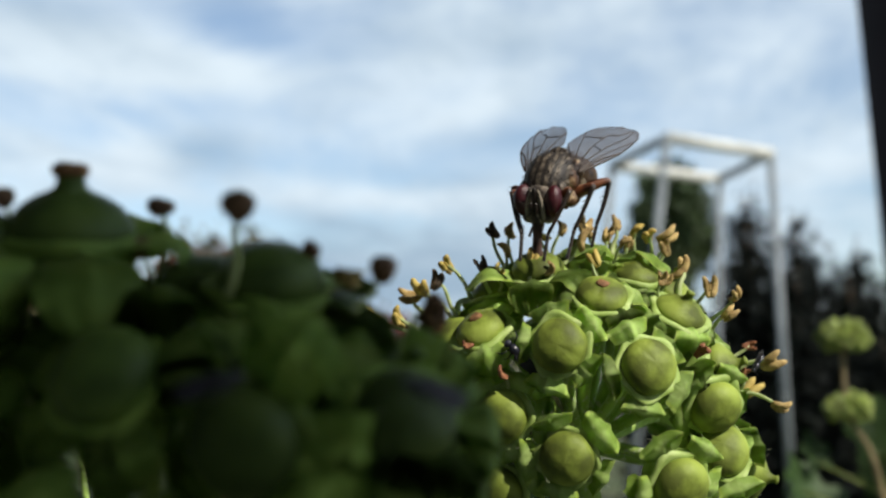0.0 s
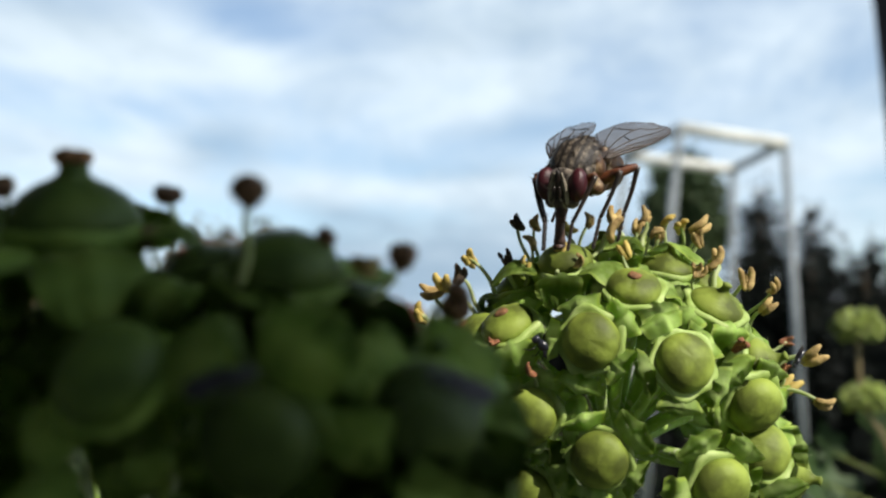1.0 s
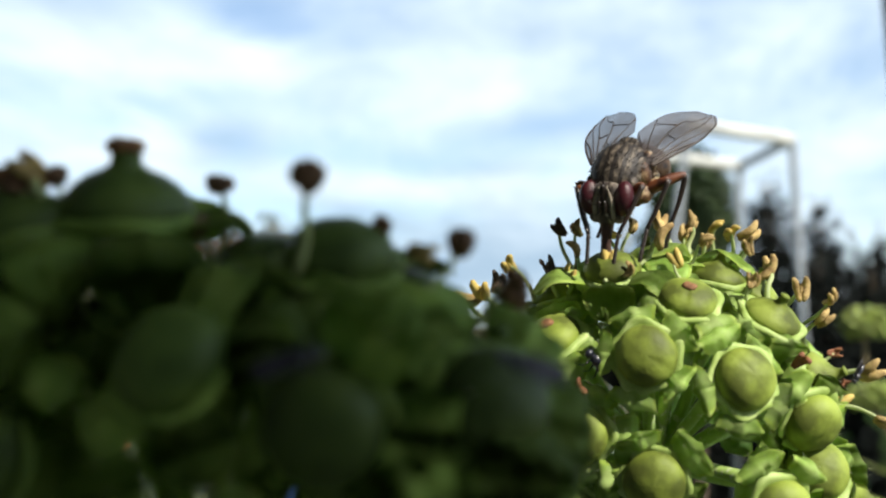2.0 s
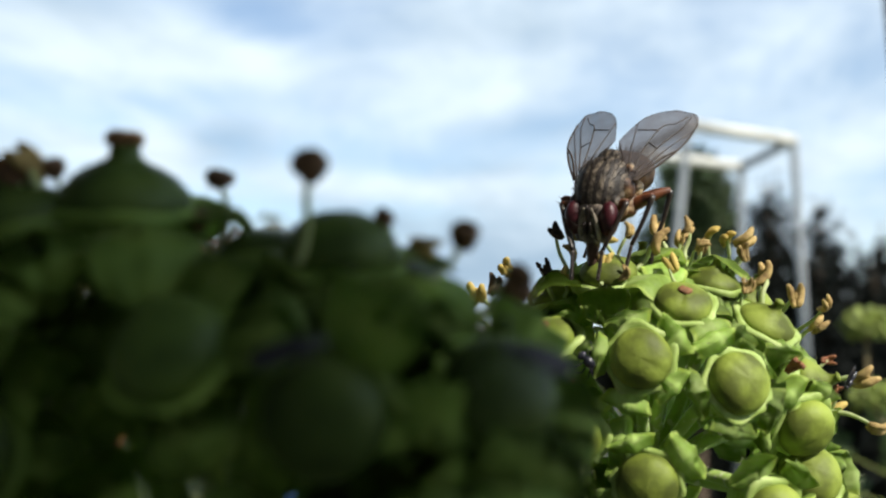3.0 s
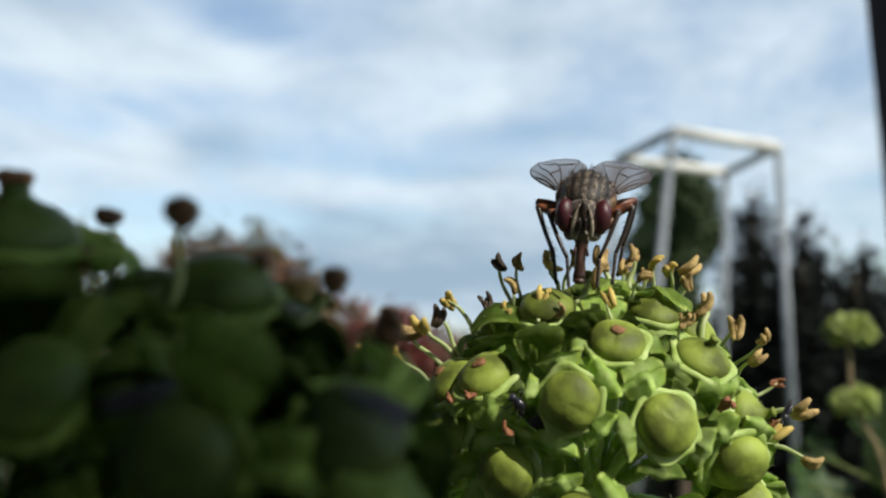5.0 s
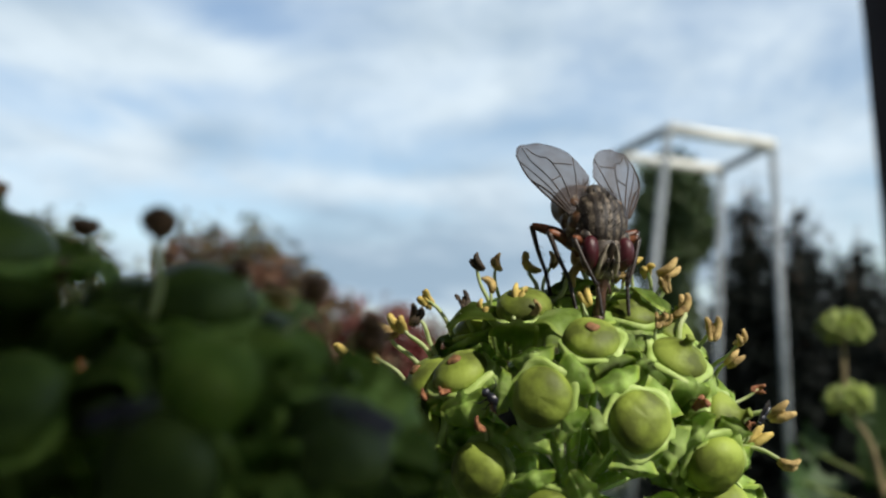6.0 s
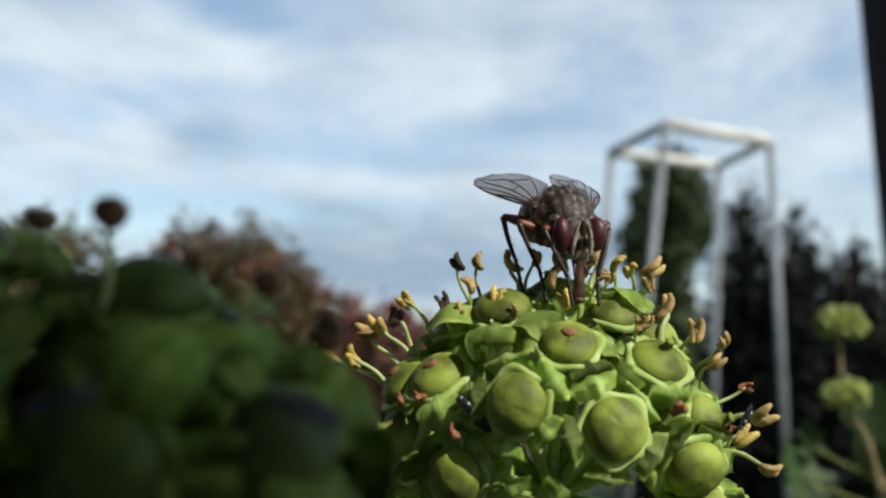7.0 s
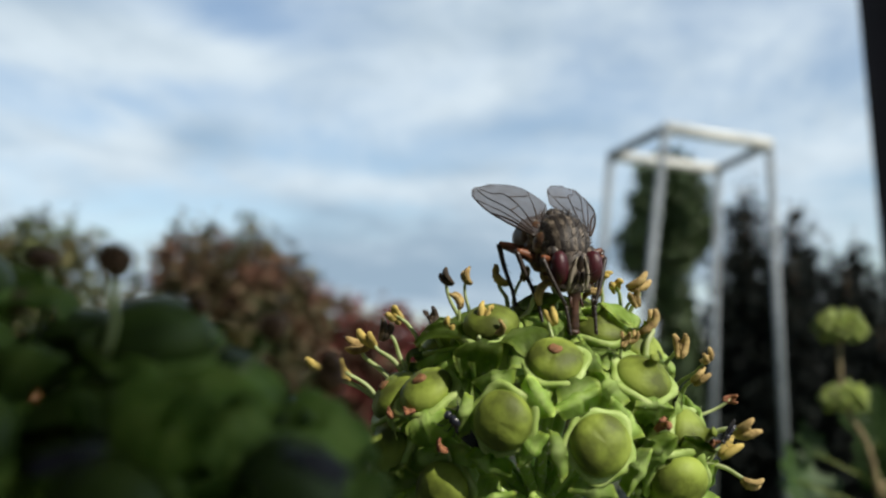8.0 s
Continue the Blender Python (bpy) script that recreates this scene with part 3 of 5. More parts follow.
def disc_mesh(kind, mats):
    """The cup of a flower and the domed disc on it, with a short style."""
    rnd = random.Random(len(kind))
    bm = bmesh.new()
    add_lathe(bm, [(r * MM, z * MM) for r, z in ((0.36, -3.0), (0.5, -2.8), (0.86, -2.4), (1.2, -1.85), (1.46, -1.25), (1.66, -0.8), (1.84, -0.48), (1.92, -0.28), (1.86, -0.13), (1.68, -0.08), (1.4, -0.2))], 40, 5, 0.07, slot=1, wob=0.12 * MM)
    if kind == "dome":
        prof = [(1.6, -0.4), (1.74, -0.12), (1.75, 0.2), (1.63, 0.55), (1.38, 0.86), (1.0, 1.1), (0.55, 1.24), (0.22, 1.28), (0.0, 1.3)]
    elif kind == "dot":
        prof = [(1.6, -0.4), (1.74, -0.15), (1.73, 0.1), (1.55, 0.42), (1.2, 0.68), (0.8, 0.84), (0.45, 0.93), (0.25, 0.93), (0.0, 0.92)]
    elif kind == "nub":
        prof = [(1.7, -0.4), (1.98, -0.1), (1.96, 0.1), (1.84, 0.42), (1.54, 0.76), (1.1, 1.06), (0.68, 1.26), (0.45, 1.46), (0.46, 1.82), (0.0, 1.86)]
    else:
        prof = [(1.6, -0.4), (1.74, -0.15), (1.7, 0.05), (1.42, 0.34), (1.02, 0.6), (0.64, 0.82), (0.38, 1.02), (0.27, 1.25), (0.25, 1.45), (0.33, 1.55), (0.18, 1.64), (0.0, 1.66)]
    first = len(bm.verts)
    add_lathe(bm, [(r * 0.88 * MM, z * 0.84 * MM) for r, z in prof], 40, 0, 0.0, slot=0, wob=0.06 * MM)
    bm.verts.ensure_lookup_table()
    seam = rnd.uniform(0, 6.28)
    for v in list(bm.verts)[first:]:
        a = math.atan2(v.co.y, v.co.x)
        r = math.hypot(v.co.x, v.co.y) / MM
        groove = math.exp(-((a - seam + math.pi) % (2 * math.pi) - math.pi) ** 2 / 0.008) * 0.09 + 0.012 * math.cos(5 * a)
        v.co.z -= groove * min(1.0, r / 0.8) * MM
    down(bm, lambda r, z: 1.0 < r < 2.4 and z < -0.4, 20, len(kind), 3)
    if kind == "nub":
        add_blob(bm, (0, 0, 1.66 * MM), (0.56 * MM, 0.5 * MM, 0.26 * MM), 12, 6, 0.08 * MM, 2000, slot=2)
    if kind == "dot":
        add_blob(bm, (0.02 * MM, 0, 0.78 * MM), (0.42 * MM, 0.34 * MM, 0.16 * MM), 10, 6, 0.1 * MM, 3000, slot=2)
    return finish(bm, "flower_" + kind, [*mats, STIGMA, DOWN])


def petal_mesh(seed, bend, length=2.5, width=1.1, mats=None, crook=0.44, start=1.36, rise=6):
    """A thick keeled petal that springs from the rim and bends back."""
    rnd = random.Random(seed)
    bm = bmesh.new()
    ns, nw = 16, 13
    x, z, ang = start, -0.14, radians(rise)
    grid = []
    for i in range(ns):
        s = i / (ns - 1)
        w = width * (0.74 + 0.72 * s - 0.4 * s * s) * (1 - s ** 5) ** 0.7 + 0.05
        row = []
        for j in range(nw):
            u = j / (nw - 1) * 2 - 1
            cup = -0.3 * abs(u) ** 1.7 * (1 - 0.5 * s) + 0.07 * math.exp(-(u * 5.0) ** 2) - 0.05 * math.exp(-((abs(u) - 0.35) * 6) ** 2)
            nx, nz = -math.sin(ang), math.cos(ang)
            wave = (0.04 * math.sin(5 * u + seed) + 0.24 * abs(u) ** 3 * noise.noise(Vector((s * 4, u * 3, seed)))) * s
            row.append(bm.verts.new(Vector((x + nx * (cup + wave), u * w, z + nz * (cup + wave))) * MM))
        grid.append(row)
        step = length / (ns - 1)
        x += math.cos(ang) * step
        z += math.sin(ang) * step
        ang -= radians(bend) / (ns - 1) * 2.95 * math.exp(-((s - crook) / 0.2) ** 2) * rnd.uniform(0.85, 1.15)
    for i in range(ns - 1):
        for j in range(nw - 1):
            f = bm.faces.new((grid[i][j], grid[i + 1][j], grid[i + 1][j + 1], grid[i][j + 1]))
            f.material_index = 1 if j in (0, nw - 2) or i == ns - 2 else 0
    bmesh.ops.solidify(bm, geom=list(bm.faces), thickness=0.26 * MM)
    down(bm, lambda r, z: r > 2.0, 10, seed, 2)
    return finish(bm, "petal", [*(mats or (PETAL, EDGE)), DOWN])


def stamen_mesh(seed, mat, plump, length):
    """A filament with a two-lobed anther set across its tip; the anther's middle lies at the given length in mm."""
    rnd = random.Random(seed)
    bm = bmesh.new()
    b = rnd.uniform(-0.3, 0.3)
    path = curve_path([(0, 0, 0), (b * MM, 0.1 * MM, length * 0.35 * MM), (b * 1.2 * MM, -0.1 * MM, length * 0.7 * MM), (0, 0, length * MM)], 4)
    add_tube(bm, path, [(0.15 - 0.005 * i) * MM for i in range(len(path))], 7, slot=0)
    if mat == OLD_ANTHER:
        add_blob(bm, (0, 0, 0.1 * MM), (0.56 * MM, 0.46 * MM, rnd.uniform(0.36, 0.56) * MM), 14, 10, 0.13 * MM, 1500, slot=1, m=Matrix.Translation((0, 0, length * MM)))
        return finish(bm, "stamen", [FILAMENT, mat])
    tip = Matrix.Translation((0, 0, length * MM)) @ Euler((rnd.uniform(-0.7, 0.7), rnd.uniform(-0.7, 0.7), 0)).to_matrix().to_4x4()
    curl = rnd.uniform(0.1, 0.3) if plump > 1.05 else rnd.uniform(0.25, 0.7)
    for s in (-1, 1):
        lobe = tip @ Matrix.Rotation(s * rnd.uniform(0.05, 0.3), 4, "Y")
        path = [(s * 0.21 * plump * MM, curl * (k / 3.0) ** 2 * 0.9 * MM - 0.1 * MM, k * 0.22 * plump * MM) for k in (-3, -2, -1, 0, 1, 2, 3)]
        add_tube(bm, [lobe @ Vector(p) for p in path], [r * plump * MM for r in (0.1, 0.19, 0.22, 0.225, 0.22, 0.19, 0.1)], 9, slot=1)
    add_blob(bm, (0, 0, -0.05 * MM), (0.13 * plump * MM, 0.13 * plump * MM, 0.4 * MM), 8, 6, 0, slot=1, m=tip)
    for v in bm.verts:
        if v.co.z > (length - 1.0) * MM:
            v.co += noise.noise_vector(v.co * 2600 + Vector((seed, 0, 0))) * 0.05 * MM
    return finish(bm, "stamen", [FILAMENT, mat])


def pedicel_mesh(length, seed):
    rnd = random.Random(seed)
    bm = bmesh.new()
    b = rnd.uniform(-0.3, 0.3)
    path = curve_path([(0, 0, 0), (b * MM, 0.12 * MM, length * 0.5 * MM), (0, 0, length * MM)], 6)
    n = len(path)
    add_tube(bm, path, [(0.36 + 0.1 * (abs(i / (n - 1) - 0.45) * 2) ** 3) * MM for i in range(n)], 9)
    for v in bm.verts:
        v.co += noise.noise_vector(v.co * 2600) * 0.05 * MM
    return finish(bm, "pedicel", PEDICEL)


DISCS = {k: disc_mesh(k, (DISC, CUP)) for k in ("dome", "dot", "tip")}
# discs and petals in the shade-dark colours, for the nearer head
SHADE_DISCS = {k: disc_mesh(k, (SHADE_DISC, SHADE_CUP)) for k in ("dome", "dot", "tip", "nub")}
PETALS = {"back": [petal_mesh(6, 112, 2.0, 1.3, crook=0.36, start=1.66, rise=14), petal_mesh(7, 124, 1.9, 1.26, crook=0.4, start=1.66, rise=18),
                   petal_mesh(8, 104, 2.1, 1.32, crook=0.36, start=1.66, rise=12), petal_mesh(9, 128, 1.8, 1.24, crook=0.38, start=1.66, rise=14)],
          "hang": [petal_mesh(1, 100, 2.5, 1.3, crook=0.26, start=1.5), petal_mesh(2, 110, 2.4, 1.26, crook=0.26, start=1.5), petal_mesh(3, 88, 2.6, 1.32, crook=0.28, start=1.5)],
          "flat": [petal_mesh(4, 58, 3.5, 1.36), petal_mesh(5, 76, 3.4, 1.34)]}
SHADE_PAIR = (SHADE_PETAL, SHADE_PETAL)
SHADE_PETALS = {"back": [petal_mesh(16, 92, 2.9, 1.22, SHADE_PAIR), petal_mesh(17, 80, 2.9, 1.2, SHADE_PAIR)],
              "hang": [petal_mesh(11, 76, 3.4, 1.25, SHADE_PAIR), petal_mesh(12, 90, 3.4, 1.22, SHADE_PAIR)],
              "flat": [petal_mesh(14, 28, 3.2, 1.28, SHADE_PAIR), petal_mesh(15, 50, 3.2, 1.24, SHADE_PAIR)]}
STAMENS = {}
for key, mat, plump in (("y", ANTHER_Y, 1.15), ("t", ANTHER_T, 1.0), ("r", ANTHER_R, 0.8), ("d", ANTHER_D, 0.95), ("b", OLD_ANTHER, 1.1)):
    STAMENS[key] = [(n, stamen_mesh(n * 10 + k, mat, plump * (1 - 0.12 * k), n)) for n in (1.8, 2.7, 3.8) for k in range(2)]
STALKS = [pedicel_mesh(6.6, i) for i in range(4)]


def flower(umbel, at, kind, way, style, rnd, size=1.0, old=False, heart=Vector()):
    """One flower on its stalk; at is the middle of its disc, from the umbel's middle, in mm; way is where the disc
    faces; old takes the copies coloured for shade.
    """
    at, way = Vector(at), Vector(way).normalized()
    ob = put("flower", (SHADE_DISCS if old else DISCS)[kind], umbel, aim(at * MM, way, rnd.uniform(0, 6.28)) @ Matrix.Scale(size, 4))
    base = at - way * 2.9 * size
    put("pedicel", rnd.choice(STALKS), umbel, aim(heart * MM, base - heart, rnd.uniform(0, 6)) @ Matrix.Diagonal((1, 1, (base - heart).length / 6.6, 1)))
    for k in range(5):
        me = rnd.choice((SHADE_PETALS if old else PETALS)[style])
        put("petal", me, ob, Matrix.Rotation(k * 2 * math.pi / 5 + rnd.uniform(-0.1, 0.1), 4, "Z") @ Matrix.Rotation(rnd.uniform(-0.16, 0.16), 4, "Y") @ Matrix.Scale(rnd.uniform(0.92, 1.08), 4))
    return ob, at, way


def stamen(flowers, tip, colour, rnd, girth=1.0):
    """A stamen from the rim of the flower next to it; tip in mm from the umbel's middle."""
    tip = Vector(tip)
    ob, at, way = min(flowers, key=lambda f: (f[1] + f[2] * 3.0 - tip).length)
    flatway = (tip - at) - way * (tip - at).dot(way)
    base = at + (flatway.normalized() * 1.75 if flatway.length > 0.1 else Vector((1.7, 0, 0)))
    inv = ob.matrix_basis.inverted()
    far = (tip - base).length
    a, b = inv @ (base * MM), inv @ (tip * MM)
    length, me = min(STAMENS[colour], key=lambda n: abs(n[0] * girth - far) + rnd.random() * 0.3)
    k = max(0.75, min(1.35, far / (length * girth))) * girth / ob.matrix_basis.to_scale()[0]
    put("stamen", me, ob, aim(b, b - a, rnd.uniform(0, 6.28)) @ Matrix.Scale(k, 4) @ Matrix.Translation((0, 0, -length * MM)))


def fill(flowers, rnd, gap, keep, radius=9.3):
    """Places for further flowers, no nearer to one another than gap."""
    have = [f.normalized() for f in flowers]
    res = []
    for _ in range(4000):
        d = Vector((rnd.gauss(0, 1), rnd.gauss(0, 1), rnd.gauss(0, 1))).normalized()
        if keep(d) and all(d.angle(h) > gap for h in have):
            have.append(d)
            res.append(d * radius * rnd.uniform(0.95, 1.06))
    return res


def knob(umbel, stalk, heart=Vector()):
    bm = bmesh.new()
    add_blob(bm, heart * MM, (1.3 * MM, 1.3 * MM, 1.2 * MM), 14, 10, 0.2 * MM, 900)
    part("knob", bm, PEDICEL, umbel)
    bm = bmesh.new()
    path = curve_path([(Vector(p) + heart) * MM for p in stalk], 8)
    add_tube(bm, path, [1.0 * MM] * len(path), 10)
    for v in bm.verts:
        v.co += noise.noise_vector(v.co * 1500) * 0.1 * MM
    part("stalk", bm, PEDICEL, umbel, "downy green stalk")


# the flowers that can be told apart: middle of the disc and the way it faces, from the umbel's middle in mm, kind, petals
LIT_FLOWERS = [
    # turned towards the open side, petals folded right back
    ((-2.33, -7.6, 7.27), (-0.3, -0.92, 0.17), "dome", "back"), ((2.78, -7.6, 6.04), (0.22, -0.92, 0.3), "dome", "back"),
    ((-1.91, -7.6, 0.8), (-0.28, -0.94, -0.08), "dome", "back"), ((4.62, -7.6, -0.7), (0.28, -0.9, -0.28), "dome", "back"),
    ((-5.53, -6.0, 2.9), (-0.55, -0.8, 0.1), "dome", "back"), ((-5.7, -5.0, -1.7), (-0.5, -0.8, -0.25), "dome", "back"),
    # round the crown, discs up
    ((0.5, -5.2, 10.1), (0.0, -0.55, 0.83), "dot", "hang"), ((-6.7, -3.7, 7.95), (-0.4, -0.42, 0.8), "dot", "hang"),
    ((-3.05, -2.2, 11.45), (-0.12, -0.28, 0.94), "dome", "flat"), ((5.55, -4.0, 9.05), (0.3, -0.48, 0.8), "tip", "hang"),
    ((8.35, -3.6, 5.55), (0.72, -0.55, 0.35), "tip", "hang"), ((7.4, -4.8, 3.3), (0.3, -0.85, -0.35), "dome", "back"),
    ((7.9, -4.2, 0.55), (-0.1, -0.8, 0.55), "dome", "back"), ((10.35, -3.0, -1.2), (0.8, -0.55, -0.1), "tip", "back"),
    ((6.7, -2.6, 7.0), (0.5, -0.45, 0.7), "tip", "hang"), ((3.5, -0.6, 11.2), (0.1, -0.25, 0.95), "tip", "hang"),
    ((5.7, -0.4, 10.2), (0.35, -0.2, 0.9), "tip", "hang"), ((-0.3, 1.0, 12.0), (0.0, 0.1, 1.0), "tip", "flat"),
    ((-5.8, 0.8, 10.0), (-0.3, 0.0, 0.95), "tip", "hang"), ((-8.7, -1.6, 7.2), (-0.7, -0.2, 0.65), "dot", "hang"),
    ((-8.9, -3.2, 4.6), (-0.75, -0.55, 0.3), "tip", "hang"), ((2.4, 2.6, 11.8), (0.15, 0.3, 0.9), "tip", "flat"),
]


def sunlit_umbel():
    rnd = random.Random(21)
    umbel = tagged(new("ivy_umbel"), "sunlit yellow-green ivy flower head with tan stamens", "ivy flower", group="ivy flower heads")
    knob(umbel, [(0, 0, -0.5), (1.2, 0.5, -8), (4.5, 1.5, -22), (8, 3, -60)])
    made = [flower(umbel, at, kind, way, style, rnd, size=rnd.uniform(1.02, 1.1)) for at, way, kind, style in LIT_FLOWERS]
    rest = fill([Vector(s[0]) for s in LIT_FLOWERS], rnd, radians(27), lambda d: d.y > 0.05 and (d.z > 0.62 or (abs(d.x) > 0.72 and d.z > -0.4)), 9.8)
    for at in rest:
        made.append(flower(umbel, at, rnd.choice(("dome", "dot", "tip", "tip")), at, "hang", rnd, size=rnd.uniform(0.85, 1.0)))
    for x, z, y, c in ANTHERS:
        stamen(made, (x, y, z), c, rnd)
    for f in made[len(LIT_FLOWERS):]:
        if f[1].z > 1:
            for _ in range(rnd.randint(1, 2)):
                side_way = Vector((rnd.gauss(0, 1), rnd.gauss(0, 1), rnd.gauss(0, 1)))
                stamen([f], f[1] + f[2] * rnd.uniform(2.0, 3.2) + side_way.normalized() * 1.9, rnd.choice("yttrd"), rnd)
    return umbel


ANTHERS = [(-5.8, 14.0, 0, "d"), (-5.0, 12.8, -1, "t"), (-8.8, 11.8, -0.7, "y"), (-10.4, 10.3, -0.5, "y"), (-11.9, 8.4, -1, "y"), (-13.6, 8.5, 0, "y"),
           (-0.1, 13.5, -2, "t"), (2.7, 13.3, -1, "t"), (4.3, 13.7, -0.5, "y"), (5.5, 12.9, 0, "t"), (1.8, 13.6, 0.5, "t"), (7.9, 10.4, -2, "t"),
           (9.2, 9.9, -3, "t"), (8.8, 8.8, -3, "t"), (11.4, 5.8, -3, "t"), (9.4, 5.2, -4, "r"), (11.4, 3.3, -4.8, "t"), (-2.4, 11.6, -4, "t"),
           (0.4, 12.2, -3, "y"), (4.5, 11.0, -3.5, "t"), (5.2, 10.8, -2, "t"), (-7.6, 7.0, -5, "r"), (-8.6, 6.6, -4, "r"), (-5.6, 5.6, -7, "r"),
           (6.3, 6.9, -6.2, "r")]
ANTHERS += [(-6.5, 11.7, -1, "d"), (-9.4, 10.8, 0, "d"), (-11.2, 9.7, 0.5, "t"), (3.3, 13.2, 1.0, "t"), (-4.6, 14.0, 1.0, "t"), (-3.4, 12.3, -3, "y"), (-2.6, 13.9, 1.5, "y"), (3.7, 14.0, 0.6, "y"), (0.4, 14.2, 0.2, "t"), (-5.4, 11.3, -2, "y"), (6.3, 11.6, -1.0, "t"), (2.5, 14.3, 1.4, "t"), (5.9, 13.7, 0.8, "t"), (-1.0, 14.2, 1.8, "t")]


SHADE_HEART = Vector((-1.5, 1.0, -4.2))       # where the stalks of the shaded head meet
SHADE_FLOWERS = [
    # discs up, petals hanging like a skirt
    ((-4.3, 1.5, 9.65), (0.05, -0.18, 1.0), "nub", "hang", 1.18), ((-7.4, 1.0, 9.0), (-0.25, -0.1, 1.0), "nub", "hang", 1.1),
    ((0.0, 2.0, 7.7), (0.05, -0.1, 1.0), "dome", "hang", 1.0), ((2.5, 0.3, 8.0), (0.1, -0.35, 0.93), "dome", "flat", 1.08),
    ((4.7, 0.8, 6.4), (0.55, -0.1, 0.8), "dome", "hang", 1.05), ((6.6, -1.2, 4.9), (0.5, -0.35, 0.8), "tip", "flat", 1.0),
    ((-8.6, 0.6, 6.3), (-0.6, -0.2, 0.7), "dome", "hang", 1.0),
    ((-5.6, 2.6, 5.7), (-0.4, 0.2, 0.8), "dome", "hang", 1.0), ((-7.4, -1.2, 2.4), (-0.6, -0.7, 0.25), "dome", "back", 1.0),
    # discs towards the open side
    ((2.6, -4.0, 3.7), (-0.22, -0.95, -0.1), "dome", "back", 1.05), ((6.9, -3.0, 4.1), (0.35, -0.8, 0.45), "dome", "hang", 1.0),
    ((-2.2, -4.6, -0.5), (-0.2, -0.95, -0.1), "dome", "back", 1.15), ((6.3, -4.0, 0.0), (0.25, -0.93, -0.2), "dome", "back", 1.1),
    ((-1.6, -3.0, 5.4), (-0.2, -0.75, 0.6), "dome", "hang", 1.0), ((8.2, -1.4, 2.2), (0.85, -0.4, 0.2), "dome", "hang", 1.0),
]


def shaded_umbel():
    rnd = random.Random(33)
    umbel = tagged(new("ivy_umbel"), "ivy flower head coloured dark for shade, with brown dried anthers", "ivy flower", group="ivy flower heads")
    knob(umbel, [(0, 0, -0.5), (-1, 1.5, -8), (-3, 4, -22), (-5, 9, -60)], SHADE_HEART)
    made = [flower(umbel, at, kind, way, style, rnd, size, True, SHADE_HEART) for at, way, kind, style, size in SHADE_FLOWERS]
    for at in fill([Vector(s[0]) for s in SHADE_FLOWERS], rnd, radians(27), lambda d: d.y > 0.2 and d.z > (0.1 if d.x > 0 else 0.45)):
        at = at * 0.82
        made.append(flower(umbel, at, rnd.choice(("dome", "dot", "tip")), at, "hang", rnd, rnd.uniform(0.9, 1.0), True, SHADE_HEART))
    for tip, c in (((-1.5, 2.0, 10.3), "b"), ((1.9, -1.8, 10.2), "b"), ((3.8, 0.5, 8.9), "b"), ((6.1, -0.6, 8.3), "b"), ((-6.9, 0.5, 10.8), "t"), ((-7.4, 0.7, 10.3), "b"),
                   ((-6.2, 0.8, 10.6), "b"), ((-6.6, 1.5, 8.6), "b"), ((-2.0, 1.5, 9.0), "b"), ((5.0, 0.3, 8.1), "t"), ((7.7, 0.6, 7.2), "b"), ((7.6, 0.9, 6.7), "b")):
        stamen(made, tip, c, rnd, 0.85)
    return umbel


def leaf_mesh(size, seed, mat=LEAF):
    """A five-lobed ivy leaf with a folded midrib."""
    rnd = random.Random(seed)
    bm = bmesh.new()
    n = 40
    centre = bm.verts.new((0, 0.25 * size, -0.02 * size))
    ring, mid = [], []
    for i in range(n):
        a = 2 * math.pi * i / n
        r = 0.5 + 0.13 * math.cos(5 * (a - math.pi / 2)) + 0.16 * max(0, math.cos(a - math.pi / 2)) ** 3
        p = Vector((r * math.cos(a), 0.25 + r * math.sin(a), 0)) * size
        p.z = 0.12 * abs(p.x) + 0.05 * size * noise.noise(p / size * 3 + Vector((seed, 0, 0)))
        ring.append(bm.verts.new(p))
        mid.append(bm.verts.new(centre.co.lerp(p, 0.5) + Vector((0, 0, 0.02 * size * math.cos(5 * (a - math.pi / 2))))))
    for i in range(n):
        j = (i + 1) % n
        bm.faces.new((centre, mid[i], mid[j]))
        bm.faces.new((mid[i], ring[i], ring[j], mid[j]))
    bmesh.ops.solidify(bm, geom=list(bm.faces), thickness=0.012 * size)
    return finish(bm, "leaf", mat)


LEAVES = [leaf_mesh(0.036, 1), leaf_mesh(0.03, 2)]


